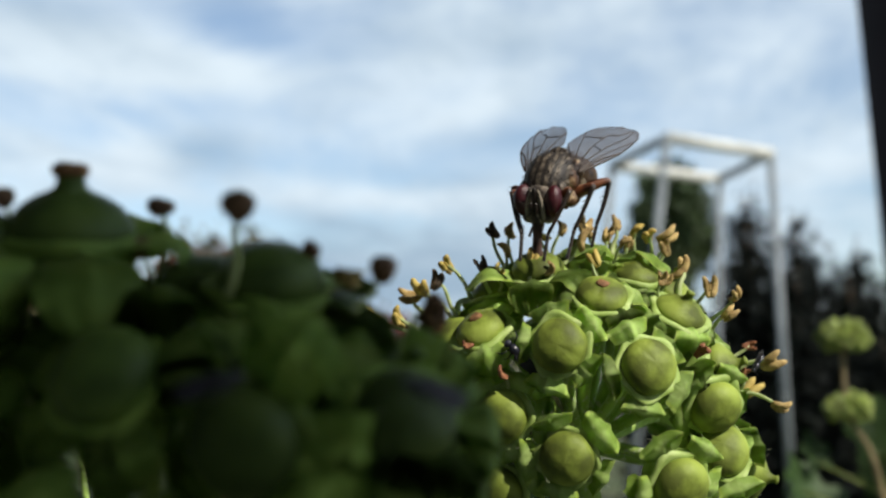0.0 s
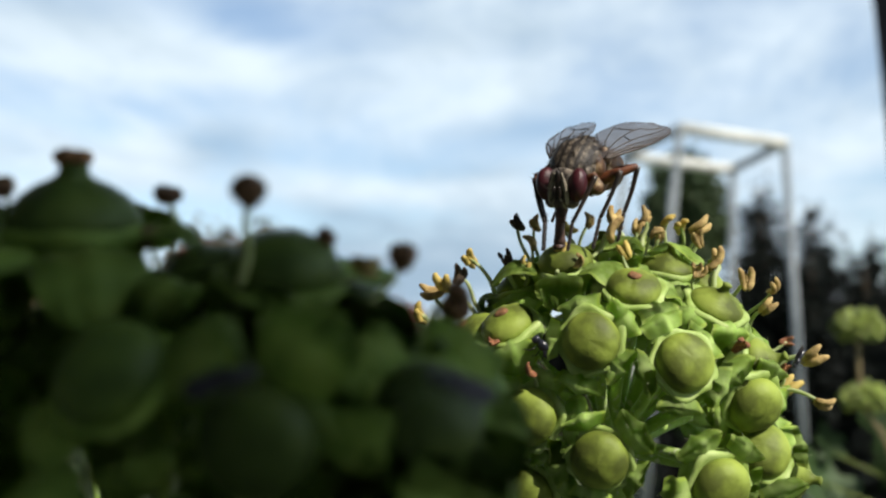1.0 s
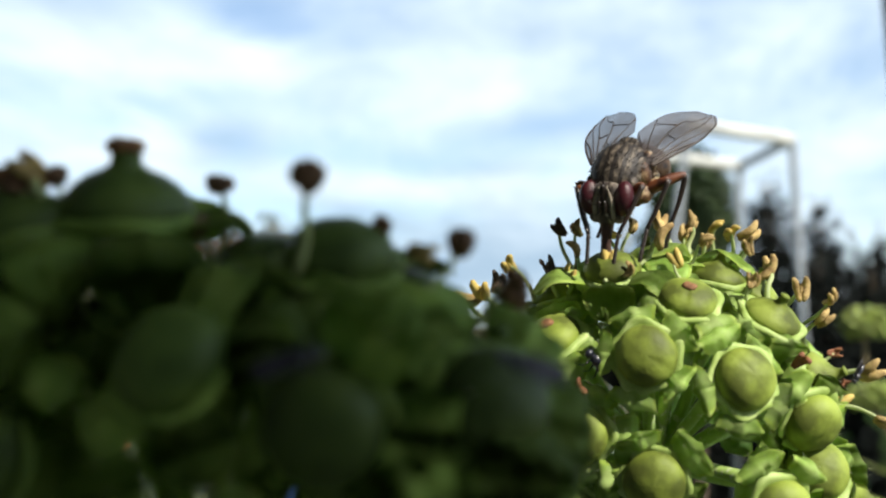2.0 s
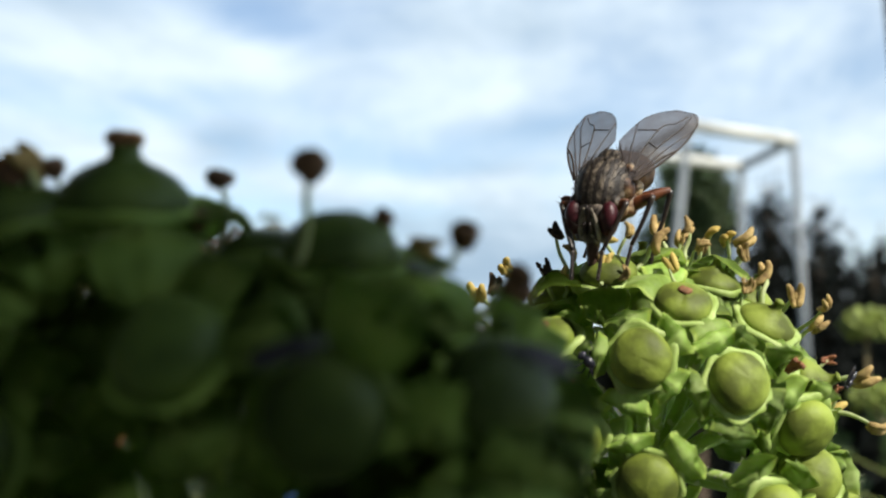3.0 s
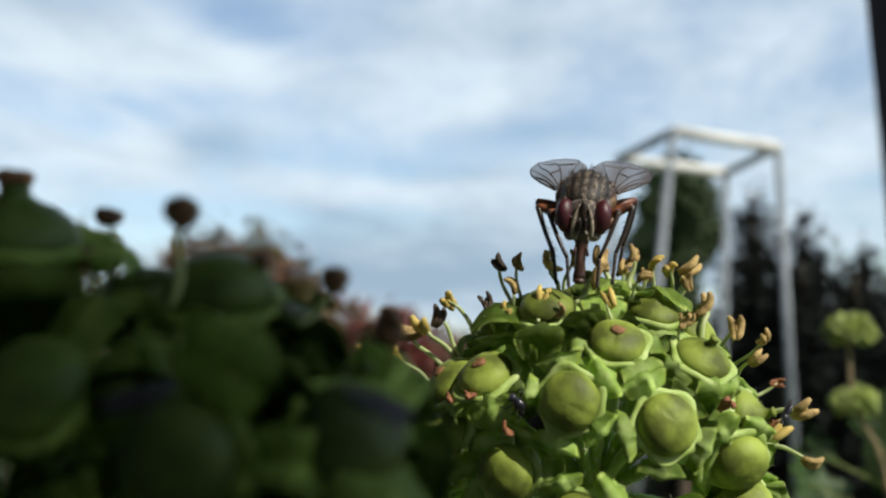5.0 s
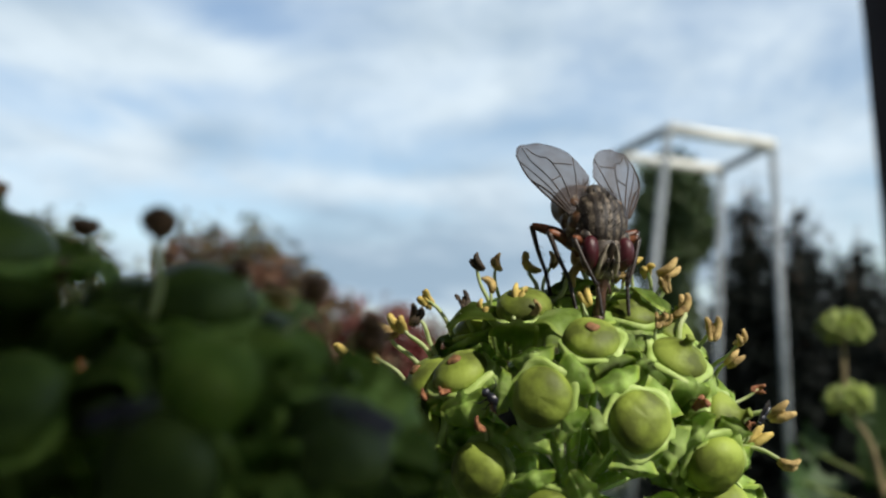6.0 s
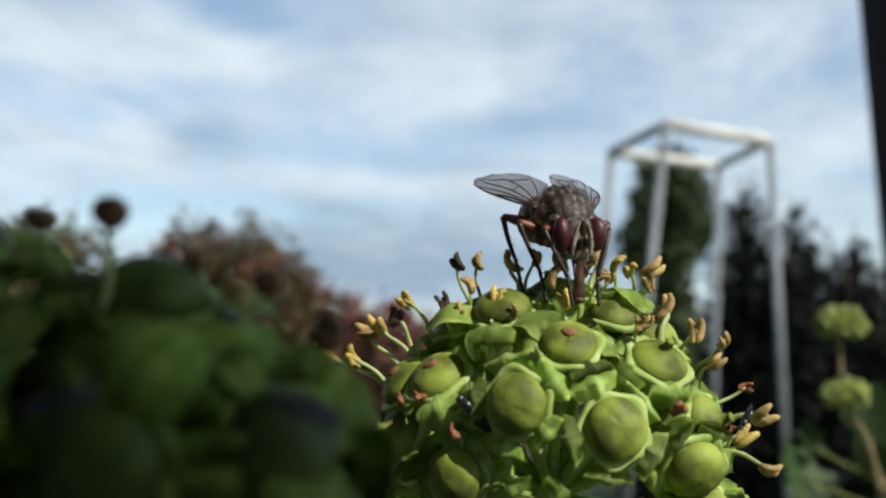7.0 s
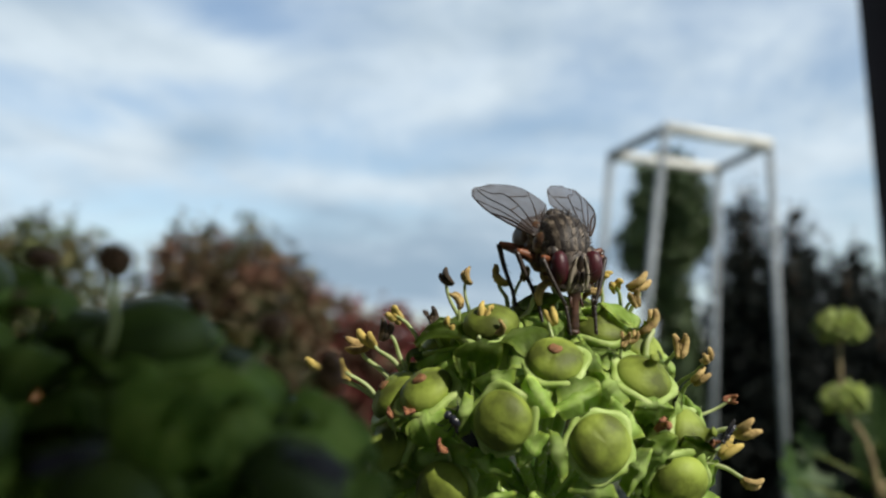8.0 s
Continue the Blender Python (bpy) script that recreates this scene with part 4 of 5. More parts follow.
def budding_shoot():
    """A farther ivy shoot with two heads of closed buds."""
    rnd = random.Random(5)
    root = tagged(new("ivy_shoot"), "pale green ivy shoot with two round heads of closed buds", "ivy shoot")
    root.matrix_basis = pose(0.12, 0.26, 0)
    o = Vector((0.12, 0.26, 0))
    bm = bmesh.new()
    path = curve_path([(0.135, 0.3, -0.02), (0.128, 0.285, 0.6), (0.118, 0.256, 1.2), (0.1125, 0.25, 1.272), (0.1055, 0.25, 1.291), (0.1045, 0.25, 1.302), (0.105, 0.25, 1.3125)], 8)
    add_tube(bm, [p - o for p in path], [0.0016 - 0.001 * min(1, i / 30) for i in range(len(path))], 8)
    part("stem", bm, TWIG, root, "thin tan-brown stem")
    bud = bmesh.new()
    add_lathe(bud, [(0, -1.5 * MM), (0.3 * MM, -1.4 * MM), (0.8 * MM, -0.8 * MM), (1.05 * MM, 0), (0.95 * MM, 0.7 * MM), (0.5 * MM, 1.25 * MM), (0.12 * MM, 1.5 * MM), (0, 1.55 * MM)], 10, 5, 0.05)
    bud = finish(bud, "bud", YOUNG)
    for c, r, low, count in (((0.105, 0.25, 1.3118), 5.5, -0.8, 58), ((0.1052, 0.25, 1.2933), 5.0, -0.8, 46)):
        c = Vector(c)
        for i in range(count):
            z = 1 - (i + 0.5) / count * (1 - low)
            a = i * 2.39996
            d = Vector((math.sqrt(1 - z * z) * math.cos(a), math.sqrt(1 - z * z) * math.sin(a), z * 0.68))
            put("bud", bud, root, aim(c + d * r * MM * rnd.uniform(0.9, 1.1) - o, d))
            put("pedicel", STALKS[i % 4], root, aim(c - o, d) @ Matrix.Diagonal((0.8, 0.8, r / 6.6, 1)))
    for x, y, z, rx, rz, k in ((0.0975, 0.252, 1.2795, 65, 25, 0.3), (0.092, 0.25, 1.2725, 75, 30, 0.32), (0.1135, 0.252, 1.272, 60, -25, 0.34), (0.1, 0.258, 1.264, 60, 15, 0.55), (0.119, 0.262, 1.281, 70, -20, 0.45)):
        p = Vector((x, y, z)) - o
        put("leaf", rnd.choice(LEAVES), root, Matrix.Translation(p) @ pose(0, 0, 0, rx, 0, rz) @ Matrix.Scale(k, 4))
        bm = bmesh.new()
        add_tube(bm, [p, Vector((0.1135, 0.2515, z - 0.008)) - o], 0.00028, 6)
        part("leaf_stalk", bm, YOUNG, root)
    return root


# ---- the fly ----
BODY = 1.1 * MM       # the unit in which the trunk is drawn
FACE_UNIT = 1.08 * MM       # and the head
NECK = Vector((0, 1.06, 4.93)) * MM       # the body turns on its legs about here
HEAD = Vector((0, 2.42, 5.28)) * MM


def wing_mesh(side_sign):
    """A long rounded wing; x runs from the root to the tip, the fore edge lies outwards."""
    bm = bmesh.new()
    length = 6.5

    def spot(x, f):
        """Along the wing from 0 to 1, and across from the fore edge (0) to the hind edge (1)."""
        tip = math.sqrt(max(0.0, 1 - (max(0.0, x - 0.55) / 0.45) ** 2))
        a = (0.2 + 0.72 * math.sin(min(1.0, x / 0.6) * math.pi / 2)) * tip
        b = -(0.22 + 2.15 * min(1.0, (x / 0.34)) ** 0.6) * tip
        y = a * (1 - f) + b * f
        return Vector((x * length, y * side_sign, 0.25 * math.sin(x * 3.0) - 0.05 * y * y + 0.04 * math.cos(y * 6) * x)) * MM
    steps = [0.02 * k for k in range(44)] + [0.88 + 0.012 * k for k in range(10)] + [0.995, 0.9995]
    grid = [[bm.verts.new(spot(i, j / 10)) for j in range(11)] for i in steps]
    for i in range(len(steps) - 1):
        for j in range(10):
            bm.faces.new((grid[i][j], grid[i + 1][j], grid[i + 1][j + 1], grid[i][j + 1]))
    veins = [((0, 0.0), (0.3, 0.0), (0.6, 0.0), (0.9, 0.0)), ((0, 0.15), (0.3, 0.1), (0.5, 0.01)), ((0.03, 0.25), (0.4, 0.17), (0.8, 0.03)),
             ((0.08, 0.32), (0.45, 0.3), (0.75, 0.24), (0.95, 0.3)), ((0.08, 0.42), (0.4, 0.5), (0.68, 0.56), (0.78, 0.44), (0.93, 0.4)),
             ((0.06, 0.55), (0.3, 0.7), (0.62, 0.99)), ((0.04, 0.7), (0.2, 0.86), (0.32, 0.99)), ((0.42, 0.3), (0.44, 0.51)), ((0.62, 0.55), (0.53, 0.87)),
             ((0.9, 0.02), (0.985, 0.3), (0.985, 0.7), (0.9, 0.99), (0.7, 1.0), (0.4, 1.0))]
    for k, v in enumerate(veins):
        path = curve_path([spot(a, f) + Vector((0, 0, 0.01 * MM)) for a, f in v], 6)
        r0 = (0.075 if k < 2 else 0.045 if k < 9 else 0.022) * MM
        add_tube(bm, path, [r0 * (1 - 0.4 * i / len(path)) for i in range(len(path))], 5, slot=1)
    return finish(bm, "wing", [WING, VEIN])


def leg_mesh(side_sign, points, thick):
    bm = bmesh.new()
    hip, knee, ankle, foot = [Vector((p[0] * side_sign, p[1], p[2])) * MM for p in points]
    add_tube(bm, curve_path([hip, hip.lerp(knee, 0.5) + Vector((0, 0, 0.12 * MM)), knee], 4), [t * thick * MM for t in (0.24, 0.34, 0.38, 0.37, 0.34, 0.3, 0.26, 0.21, 0.16)], 8, slot=0)
    add_blob(bm, hip, (0.36 * MM, 0.4 * MM, 0.5 * MM), 10, 8, 0.05 * MM, 1500, slot=0)
    add_tube(bm, curve_path([knee, knee.lerp(ankle, 0.55) + (knee - hip).normalized() * 0.1 * MM, ankle], 4), [t * thick * MM for t in (0.16, 0.16, 0.145, 0.135, 0.125, 0.12, 0.115, 0.11, 0.115)], 7, slot=1)
    add_tube(bm, [ankle.lerp(foot, k / 15) for k in range(16)], [(0.095 + 0.012 * (k % 3)) * thick * MM for k in range(16)], 6, slot=1)
    add_blob(bm, foot, (0.11 * MM, 0.16 * MM, 0.06 * MM), 8, 6, slot=1)
    rnd = random.Random(len(bm.verts))
    for a, b, n in ((hip, knee, 14), (knee, ankle, 30)):
        for _ in range(n):
            p = a.lerp(b, rnd.uniform(0.15, 1))
            d = Vector((rnd.gauss(0, 1), rnd.gauss(0, 1), rnd.gauss(0, 1))).normalized() + (b - a).normalized()
            add_tube(bm, [p, p + d * rnd.uniform(0.18, 0.34) * MM], [0.02 * MM, 0.005 * MM], 4, slot=1, caps=False)
    return finish(bm, "leg", [FEMUR, CHITIN])


def tapering(unit, path, radii, seg=10):
    """A tube through a few points, its radius eased from end to end."""
    bm = bmesh.new()
    line = curve_path([Vector(p) * unit for p in path], 5)
    add_tube(bm, line, [float(np.interp(i / (len(line) - 1) * (len(radii) - 1), range(len(radii)), radii)) * unit for i in range(len(line))], seg)
    return bm


def fly_head(root):
    """The head turns on the neck by itself; its own space lies about its middle, y forward."""
    bm = bmesh.new()
    add_blob(bm, Vector((0, -0.05, 0)) * FACE_UNIT, (1.12 * FACE_UNIT, 0.72 * FACE_UNIT, 1.12 * FACE_UNIT), 24, 16, 0.04 * FACE_UNIT, 1200)
    add_blob(bm, Vector((0, 0.32, -0.62)) * FACE_UNIT, (0.62 * FACE_UNIT, 0.45 * FACE_UNIT, 0.6 * FACE_UNIT), 16, 12, 0.06 * FACE_UNIT, 1500)
    for s in (-1, 1):
        add_blob(bm, Vector((s * 0.62, 0.2, -0.75)) * FACE_UNIT, (0.4 * FACE_UNIT, 0.42 * FACE_UNIT, 0.36 * FACE_UNIT), 12, 8, 0.05 * FACE_UNIT, 1500)
    head = part("head", bm, FACE, root, "silvery dusted face")
    for s in (-1, 1):
        bm = bmesh.new()
        add_blob(bm, (0, 0, 0), (0.52 * FACE_UNIT, 0.68 * FACE_UNIT, 0.94 * FACE_UNIT), 24, 16)
        part("eye", bm, EYE_RED, head, "dark red compound eye", m=Matrix.Translation(Vector((s * 0.92, 0.1, 0.2)) * FACE_UNIT) @ pose(0, 0, 0, 4, s * 8, -s * 24))
        part("cheek_ridge", tapering(FACE_UNIT, [(s * 0.2, 0.56, 0.95), (s * 0.4, 0.64, 0.4), (s * 0.5, 0.66, -0.2), (s * 0.5, 0.58, -0.75)], (0.05, 0.1, 0.13, 0.1), 8), PALE, head, "silver-white ridge beside the eye")
        part("mouth_edge", tapering(FACE_UNIT, [(s * 0.1, 0.72, -0.3), (s * 0.24, 0.74, -0.6), (s * 0.34, 0.62, -0.98)], (0.05, 0.07, 0.06), 7), PALE, head, "pale ridge above the mouth")
        bm = bmesh.new()
        add_blob(bm, (0, 0, 0), (0.12 * FACE_UNIT, 0.13 * FACE_UNIT, 0.36 * FACE_UNIT), 8, 8)
        add_tube(bm, [(0, 0.08 * FACE_UNIT, 0.15 * FACE_UNIT), (s * 0.25 * FACE_UNIT, 0.4 * FACE_UNIT, 0.3 * FACE_UNIT), (s * 0.5 * FACE_UNIT, 0.55 * FACE_UNIT, 0.6 * FACE_UNIT)], [0.032 * FACE_UNIT, 0.024 * FACE_UNIT, 0.01 * FACE_UNIT], 5)
        part("antenna", bm, CHITIN, head, m=Matrix.Translation(Vector((s * 0.15, 0.8, -0.1)) * FACE_UNIT))
    bm = bmesh.new()
    add_blob(bm, Vector((0, 0.62, 0.5)) * FACE_UNIT, (0.2 * FACE_UNIT, 0.14 * FACE_UNIT, 0.6 * FACE_UNIT), 10, 8, 0.03 * FACE_UNIT, 1500)
    part("brow", bm, CHITIN, head, "dark stripe between the eyes")
    bm = tapering(FACE_UNIT, [(0, 0.3, -0.95), (0, 0.45, -1.5), (0, 0.62, -2.1), (0, 0.7, -2.7), (0, 0.74, -3.05)], (0.42, 0.34, 0.27, 0.27, 0.3, 0.36, 0.3), 12)
    add_blob(bm, Vector((0, 0.76, -3.1)) * FACE_UNIT, (0.38 * FACE_UNIT, 0.42 * FACE_UNIT, 0.24 * FACE_UNIT), 12, 8, 0.05 * FACE_UNIT, 2000)
    for s in (-1, 1):
        add_tube(bm, [Vector((s * 0.25, 0.45, -1.1)) * FACE_UNIT, Vector((s * 0.36, 0.85, -1.75)) * FACE_UNIT], [0.05 * FACE_UNIT, 0.09 * FACE_UNIT], 6)
    part("proboscis", bm, MOUTH, head, "brown proboscis")
    rnd = random.Random(4)
    bm = bmesh.new()
    for _ in range(70):
        d = Vector((rnd.gauss(0, 1), abs(rnd.gauss(0, 0.6)), rnd.gauss(0, 1))).normalized()
        p = Vector((d.x * 0.75, d.y * 0.7, d.z * 1.05)) * FACE_UNIT
        add_tube(bm, [p, p + (d + Vector((0, 0.2, 0.2))) * rnd.uniform(0.15, 0.45) * FACE_UNIT], [0.02 * FACE_UNIT, 0.005 * FACE_UNIT], 4, caps=False)
    tagged(part("bristles", bm, CHITIN, head), kind="stuff")
    return head


def fly_body(root):
    """Thorax, abdomen and wings; their own space lies about the neck."""
    rnd = random.Random(9)
    bm = bmesh.new()
    add_blob(bm, Vector((0, -0.75, 0.72)) * BODY, (1.42 * BODY, 1.8 * BODY, 1.28 * BODY), 28, 20, 0.07 * BODY, 900)
    body = part("body", bm, THORAX, root, "grey thorax with dark stripes")
    bm = bmesh.new()
    add_blob(bm, Vector((0, -2.35, 1.18)) * BODY, (0.62 * BODY, 0.5 * BODY, 0.34 * BODY), 14, 10, 0.05 * BODY, 900)
    part("scutellum", bm, THORAX, body)
    for s in (-1, 1):
        bm = bmesh.new()
        add_blob(bm, Vector((s * 1.0, 0.35, 0.85)) * BODY, (0.42 * BODY, 0.4 * BODY, 0.4 * BODY), 12, 8, 0.05 * BODY, 1200)
        part("shoulder", bm, THORAX, body)
        for y, z, a, b, c in ((0.15, 0.15, 0.5, 0.62, 0.62), (-0.8, 0.5, 0.48, 0.55, 0.7), (-0.5, -0.45, 0.52, 0.75, 0.55), (-1.75, 0.5, 0.48, 0.55, 0.6), (-1.5, -0.4, 0.5, 0.6, 0.5)):
            bm = bmesh.new()
            add_blob(bm, Vector((s * (1.18 if y < 0 else 1.0), y, z)) * BODY, (a * BODY, b * BODY, c * BODY), 14, 10, 0.07 * BODY, 1500)
            part("side_plate", bm, FLANK, body, "mottled buff side plate")
    bm = bmesh.new()
    add_lathe(bm, [(r * BODY, z * BODY) for r, z in ((0, 0), (0.7, 0.05), (1.12, 0.4), (1.36, 0.95), (1.33, 1.02), (1.45, 1.6), (1.42, 1.95), (1.37, 2.02), (1.25, 2.7), (1.18, 2.78), (0.8, 3.4), (0.35, 3.8), (0, 3.9))], 24, 2, 0.06, m=aim(Vector((0, -1.9, 0.35)) * BODY, (0, -1, -1.15)) @ Matrix.Diagonal((1.08, 0.95, 0.95, 1)), wob=0.12 * BODY)
    part("abdomen", bm, ABDOMEN, body, "brown abdomen with dusted bands")
    for s in (-1, 1):
        along = Vector((s * math.sin(radians(17)), -math.cos(radians(17)), -0.2)).normalized()
        fore = Vector((s * math.cos(radians(24)), math.sin(radians(17)), -0.26))
        fore = (fore - along * fore.dot(along)).normalized()
        m = Matrix((along, fore * s, along.cross(fore * s))).transposed().to_4x4()
        m.translation = Vector((s * 1.5, -1.0, 0.95)) * BODY
        put("wing", WINGS[s], body, m, "smoky clear wing with brown veins")
        bm = bmesh.new()
        add_blob(bm, Vector((s * 1.1, -1.9, 0.95)) * BODY, (0.34 * BODY, 0.42 * BODY, 0.12 * BODY), 10, 6, 0.05 * BODY, 1500)
        part("calypter", bm, FACE, body, "pale scale at the wing root")
    bm = bmesh.new()
    for c, r, n, l in (((0, -0.75, 0.72), (1.42, 1.8, 1.28), 460, 0.36), ((0, -2.9, -0.9), (1.25, 1.3, 1.5), 160, 0.3)):
        for _ in range(n):
            d = Vector((rnd.gauss(0, 1), rnd.gauss(0, 1), abs(rnd.gauss(0, 1)) - 0.3)).normalized()
            p = Vector((c[0] + d.x * r[0], c[1] + d.y * r[1], c[2] + d.z * r[2])) * BODY
            e = p + (d * 0.7 + Vector((0, -0.6, 0))) * rnd.uniform(0.5, 1.3) * l * BODY
            add_tube(bm, [p - d * 0.1 * BODY, e], [0.022 * BODY, 0.005 * BODY], 4, caps=False)
    tagged(part("bristles", bm, CHITIN, body), kind="stuff")
    return body


def housefly():
    root = tagged(new("fly"), "grey-brown striped fly with dark red eyes on the ivy flowers", "fly")
    body, head = fly_body(root), fly_head(root)
    for s in (-1, 1):
        for pts, th in ((((0.55, 1.3, 4.4), (2.0, 2.3, 5.1), (0.9, 3.1, 2.4), (0.8, 3.5, 0.8)), 1.0),
                        (((0.85, 0.3, 4.5), (2.8, 0.5, 5.5), (1.8, 1.2, 2.7), (1.6, 1.8, 0.9)), 1.05),
                        (((0.85, -0.6, 4.9), (3.0, -1.7, 5.9), (2.2, -1.5, 3.1), (1.9, -1.2, 1.3)), 1.1)):
            put("leg", leg_mesh(s, pts, th), root, None, "thin dark leg with rust-brown thigh")
    return root, body, head


WINGS = {s: wing_mesh(s) for s in (-1, 1)}


def lone_leaf(me, at, turn, size, label, stalk_to):
    """A leaf on a thin stalk; at and stalk_to are in mm from the middle of the sunlit head."""
    root = tagged(new("ivy_leaf"), label, "ivy leaf")
    at, foot = Vector(at) * MM, Vector(stalk_to) * MM
    put("blade", me, root, Matrix.Translation(at) @ pose(0, 0, 0, *turn) @ Matrix.Scale(size, 4))
    bm = bmesh.new()
    line = curve_path([at, at.lerp(foot, 0.5) + Vector((0, 0, 2 * MM)), foot], 6)
    add_tube(bm, line, [(0.3 + 0.02 * i) * MM for i in range(len(line))], 7)
    part("leaf_stalk", bm, PEDICEL, root)
    return root


def small_gnat(length, label):
    root = tagged(new("gnat"), label, "gnat")
    k = length * MM
    bm = bmesh.new()
    add_blob(bm, (0, 0, 0.2 * k), (0.13 * k, 0.2 * k, 0.14 * k), 12, 8)
    add_blob(bm, (0, -0.38 * k, 0.18 * k), (0.11 * k, 0.3 * k, 0.1 * k), 12, 8)
    body = part("body", bm, GNAT, root)
    bm = bmesh.new()
    add_blob(bm, (0, 0.26 * k, 0.2 * k), (0.11 * k, 0.09 * k, 0.1 * k), 10, 8)
    part("head", bm, GNAT, root)
    for s in (-1, 1):
        bm = bmesh.new()
        add_blob(bm, (s * 0.09 * k, -0.45 * k, 0.31 * k), (0.13 * k, 0.45 * k, 0.012 * k), 12, 6)
        part("wing", bm, GNAT_WING, root)
        for y in (0.12, 0.0, -0.12):
            bm = bmesh.new()
            add_tube(bm, [(s * 0.1 * k, y * k, 0.16 * k), (s * 0.28 * k, y * 1.6 * k, 0.2 * k), (s * 0.36 * k, y * 2.2 * k, 0.0)], [0.02 * k, 0.016 * k, 0.01 * k], 5)
            part("leg", bm, GNAT, root)
    return root


umbel_lit = sunlit_umbel()
umbel_shade = shaded_umbel()
put("leaf", LEAVES[0], umbel_lit, Matrix.Translation((0.012, 0.010, -0.0175)) @ pose(0, 0, 0, 12, 10, 40), "glossy dark green ivy leaf")
leaf_dry = lone_leaf(leaf_mesh(0.03, 5, DRY_LEAF), (-38, 14, 0), (70, 20, 30), 0.22, "dry orange-brown withered ivy leaf", (-36, 22, -90))
leaf_lime = lone_leaf(leaf_mesh(0.03, 6, LIME_LEAF), (-27.5, 14, -3.5), (60, 35, -20), 0.2, "yellow-green ivy leaf on a thin stalk", (-28, 24, -90))
budding_shoot()
fly, thorax, fly_face = housefly()
gnat_lit = small_gnat(2.4, "tiny black gnat with folded wings on the flower")
gnat_side = small_gnat(1.3, "tiny dark gnat beside a stamen of the sunlit flower head")
gnat_front = small_gnat(1.5, "tiny blue-black gnat resting on a flower of the shaded head")
gnat_shade = small_gnat(1.5, "tiny blue-black gnat on the shaded flower head")

# seconds; turn in degrees and shift in mm of each swaying flower head, from its place at the start
SWAY_LIT = [
    (0.0, 0, 0, 0, 0, 0, 0), (0.5, -1.52, -0.05, 0.75, 1.47, -2.18, 0.69), (1.0, -0.46, -0.53, -0.77, 1.54, -2.75, 0.49),
    (1.5, -1.42, 1.13, 1.49, 2.01, -4.96, 3.25), (1.7, -0.47, -0.15, 0.41, 3.11, -5.42, 1.42), (2.8, 0.6, 0.15, 2.2, 4.05, -5.48, -0.8),
    (3.0, -0.44, 0.74, 0.84, 3.33, -5.36, -0.21), (3.5, 2.62, 0.45, 0.47, 2.6, -4.72, -2.15), (4.0, 4.68, 0.15, 1.3, 2.84, -4.14, -3.89),
    (4.5, 2.93, 0.49, 0.02, 1.6, -4.17, -2.19), (4.7, 3.26, 0.02, -0.64, 0.91, -4.28, -2.09), (5.8, 1.01, 0.58, -1.57, -1.01, -4.4, -2.09),
    (6.0, 0.66, 0.71, -1.81, -1.36, -4.91, -2.09), (6.5, -0.71, 0.66, -3.02, -3.08, -5.78, -0.57), (6.8, 1.0, 0.6, -3.2, -2.0, -5.6, -0.85),
    (7.0, 3.19, 0.4, -3.37, -2.49, -5.25, -2.02), (7.5, 5.99, 0.7, -2.55, -2.61, -4.19, -3.72), (8.0, 3.87, 0.44, -3.27, -3.14, -4.23, -2.94),
]
SWAY_SHADE = [
    (0.0, 0, 0, 0, 0, 0, 0), (0.5, 0.73, 0.15, -0.7, 1.34, -1.18, 0.7), (1.0, 0.45, -0.74, -0.74, 0.79, -1.45, 0.33),
    (1.5, 0.4, -2.06, -1.09, 1.58, -2.08, 3.13), (1.7, 0.08, -1.66, -1.14, 2.05, -1.7, 1.67), (2.8, -1.36, -0.7, -1.2, 3.01, -2.28, 0.13),
    (3.0, -2.05, -0.87, -0.79, 2.61, -2.51, 0.91), (3.5, -3.56, -0.11, -0.2, 1.82, -2.62, -0.72), (4.0, -2.44, 1.2, -0.16, 1.37, -2.72, -2.79),
    (4.5, -2.39, 0.57, -0.45, 0.77, -2.31, -0.99), (4.7, -2.16, 0.4, -0.3, -0.6, -1.9, -0.59), (5.8, -1.93, -0.29, 0.38, -2.0, -1.3, -0.04),
    (6.0, -1.86, -0.53, 1.2, -1.8, -1.9, -0.62), (6.5, -2.72, -0.76, 1.56, -3.01, -2.23, 1.11), (7.0, -3.0, 0.13, 1.49, -3.18, -2.5, -0.36),
    (7.5, -3.0, 0.0, 1.69, -3.15, -2.0, -2.0), (8.0, -1.8, 0.22, 2.4, -3.15, -2.15, -1.64),
]
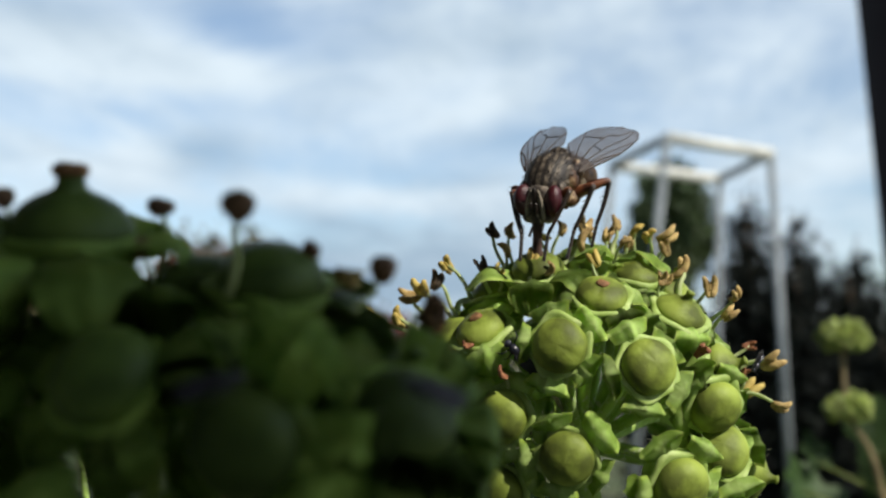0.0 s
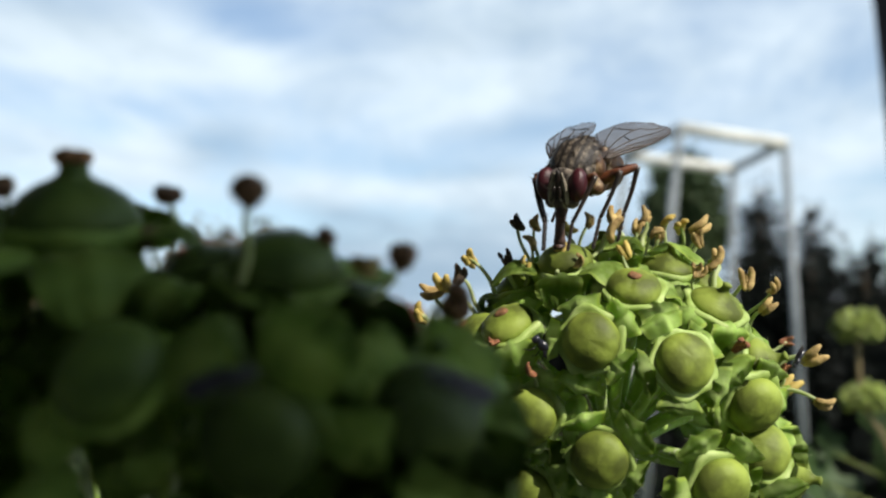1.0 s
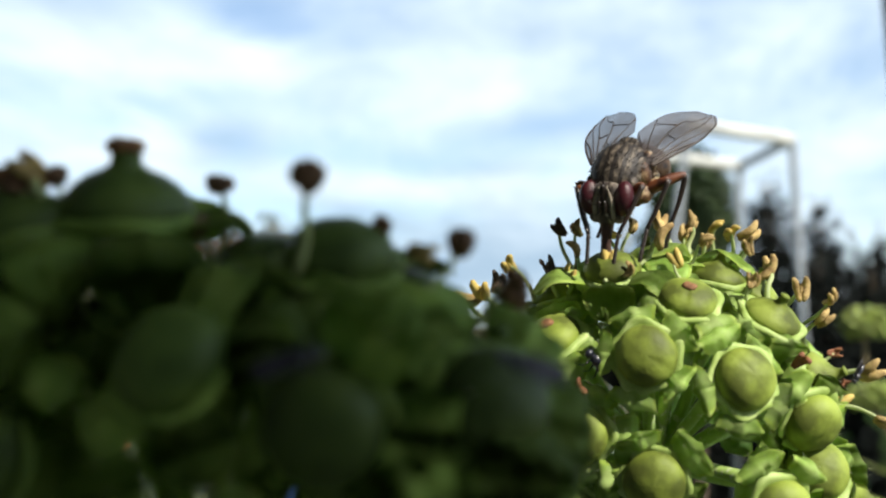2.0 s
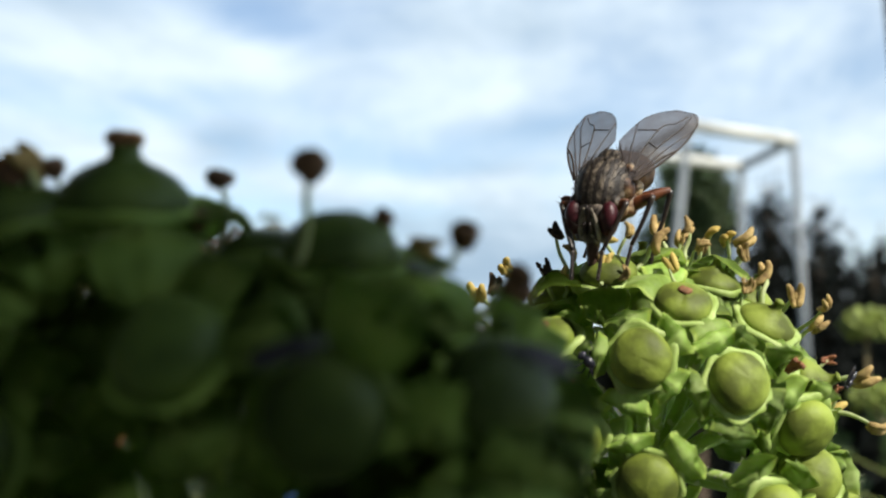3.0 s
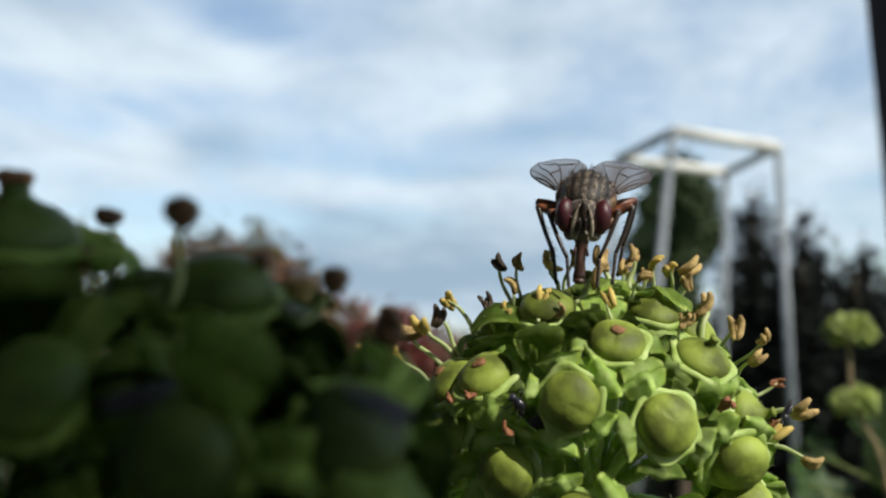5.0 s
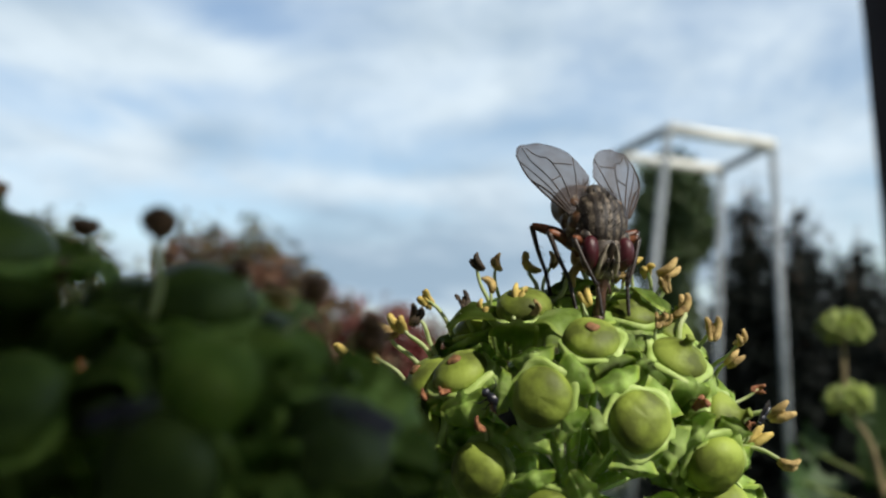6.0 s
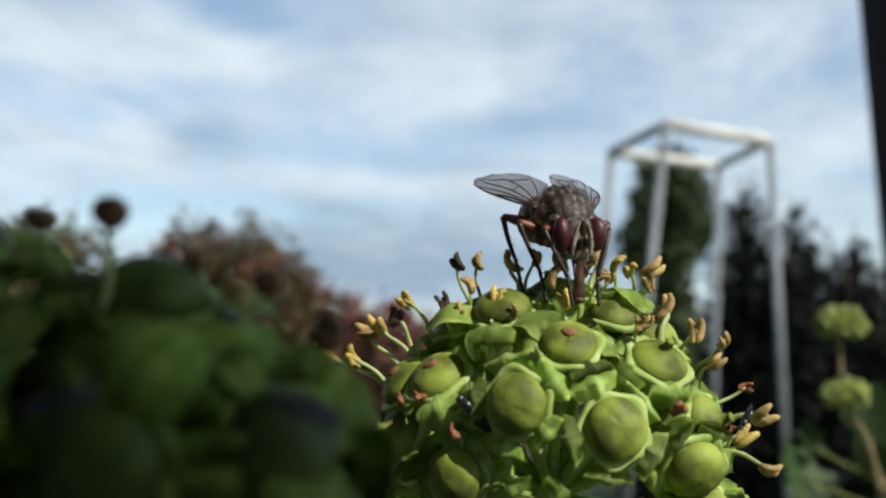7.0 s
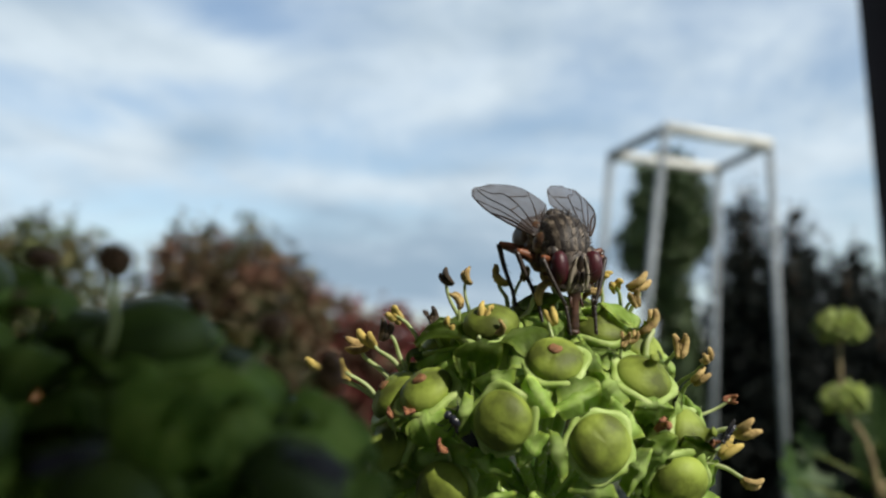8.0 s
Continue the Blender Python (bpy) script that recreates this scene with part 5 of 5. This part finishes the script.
# seconds; the fly's head before the camera (side, ahead, up, in mm), its heading off the camera, the stoop and the lean of its body
FLY = [
    (0.0, 6.00, 59.00, 2.81, -31, 41, -4),
    (0.5, 7.78, 56.89, 3.49, -31, 42, -4),
    (1.0, 7.12, 56.22, 3.61, -33, 34, -4),
    (1.5, 7.34, 54.13, 6.08, -34, 32, -4),
    (1.7, 9.01, 53.50, 4.17, -34, 40, -4),
    (2.8, 9.56, 53.76, 1.63, -34, 48, -4),
    (3.0, 8.51, 53.58, 1.56, -34, 54, -4),
    (3.5, 9.37, 54.11, 0.68, -29, 32, -4),
    (4.0, 9.30, 54.66, -1.27, -26, 38, -4),
    (4.5, 7.80, 54.67, 0.94, -27, 39, -4),
    (4.7, 7.55, 54.47, 1.75, -22, 24, -4),
    (5.8, 9.32, 54.78, 0.42, 13, 55, -3),
    (6.0, 9.18, 53.99, -0.45, 15, 54, -3),
    (6.5, 7.41, 53.26, 1.30, 14, 52, -3),
    (6.7, 7.62, 53.40, 1.78, 14, 51, -2),
    (6.8, 8.38, 53.40, 2.38, 15, 30, 0),
    (7.0, 7.59, 53.59, 0.61, 16, 30, 0),
    (7.5, 7.85, 54.51, -1.59, 18, 31, 0),
    (8.0, 7.53, 54.60, -1.27, 19, 40, 0),
]


def sway(rows, middle):
    """World poses of a flower head, by time."""
    res = []
    for t, a, b, c, x, y, z in rows:
        v = Vector((radians(a), radians(b), radians(c)))
        turn = Matrix.Rotation(v.length, 4, v) if v.length > 1e-6 else Matrix()
        res.append((t, before_eye(t) @ Matrix.Translation((Vector(middle) + Vector((x, y, z))) * MM) @ turn))
    return res


def seated(at, ahead, back):
    """A pose with y ahead and z as near to the given back as it may be; at is in mm."""
    y = Vector(ahead).normalized()
    x = y.cross(Vector(back)).normalized()
    m = Matrix((x, y, x.cross(y))).transposed().to_4x4()
    m.translation = Vector(at) * MM
    return m


def motions():
    lit = sway(SWAY_LIT, (9.0, 62.0, -12.8))
    shade = sway(SWAY_SHADE, (-8.0, 30.0, -9.0))
    walk(umbel_lit, lit)
    walk(umbel_shade, shade)
    walk(leaf_dry, lit)
    walk(leaf_lime, lit)
    walk(gnat_lit, [(t, m @ seated((-4.9, -6.4, 7.0), (-0.72, -0.25, 0.64), (-0.3, -1, 0.3))) for t, m in lit])
    walk(gnat_side, [(t, m @ pose(0.0103, -0.0042, 0.0056, -70, 40, 60)) for t, m in lit])
    walk(gnat_shade, [(t, m @ seated((7.3, -4.7, 5.2), (-0.8, -0.1, 0.35), (0, -0.8, 0.6))) for t, m in shade])
    walk(gnat_front, [(t, m @ seated((2.4, -5.2, 5.4), (0.9, 0, 0.3), (0, -0.8, 0.6))) for t, m in shade])
    roots, bodies, heads = [], [], []
    for t, x, y, z, heading, stoop, lean in FLY:
        stance = pose(0, 0, 0, 0, 0, 180 + heading)
        bend = pose(0, 0, 0, -stoop, lean, 0)
        head = stance @ (NECK + bend @ (HEAD - NECK))
        roots.append((t, before_eye(t) @ Matrix.Translation(Vector((x, y, z)) * MM - head) @ stance))
        bodies.append((t, Matrix.Translation(NECK) @ bend))
        heads.append((t, Matrix.Translation(NECK + bend @ (HEAD - NECK)) @ pose(0, 0, 0, -0.4 * stoop, lean, 0)))
    walk(fly, roots)
    walk(thorax, bodies)
    walk(fly_face, heads)


motions()
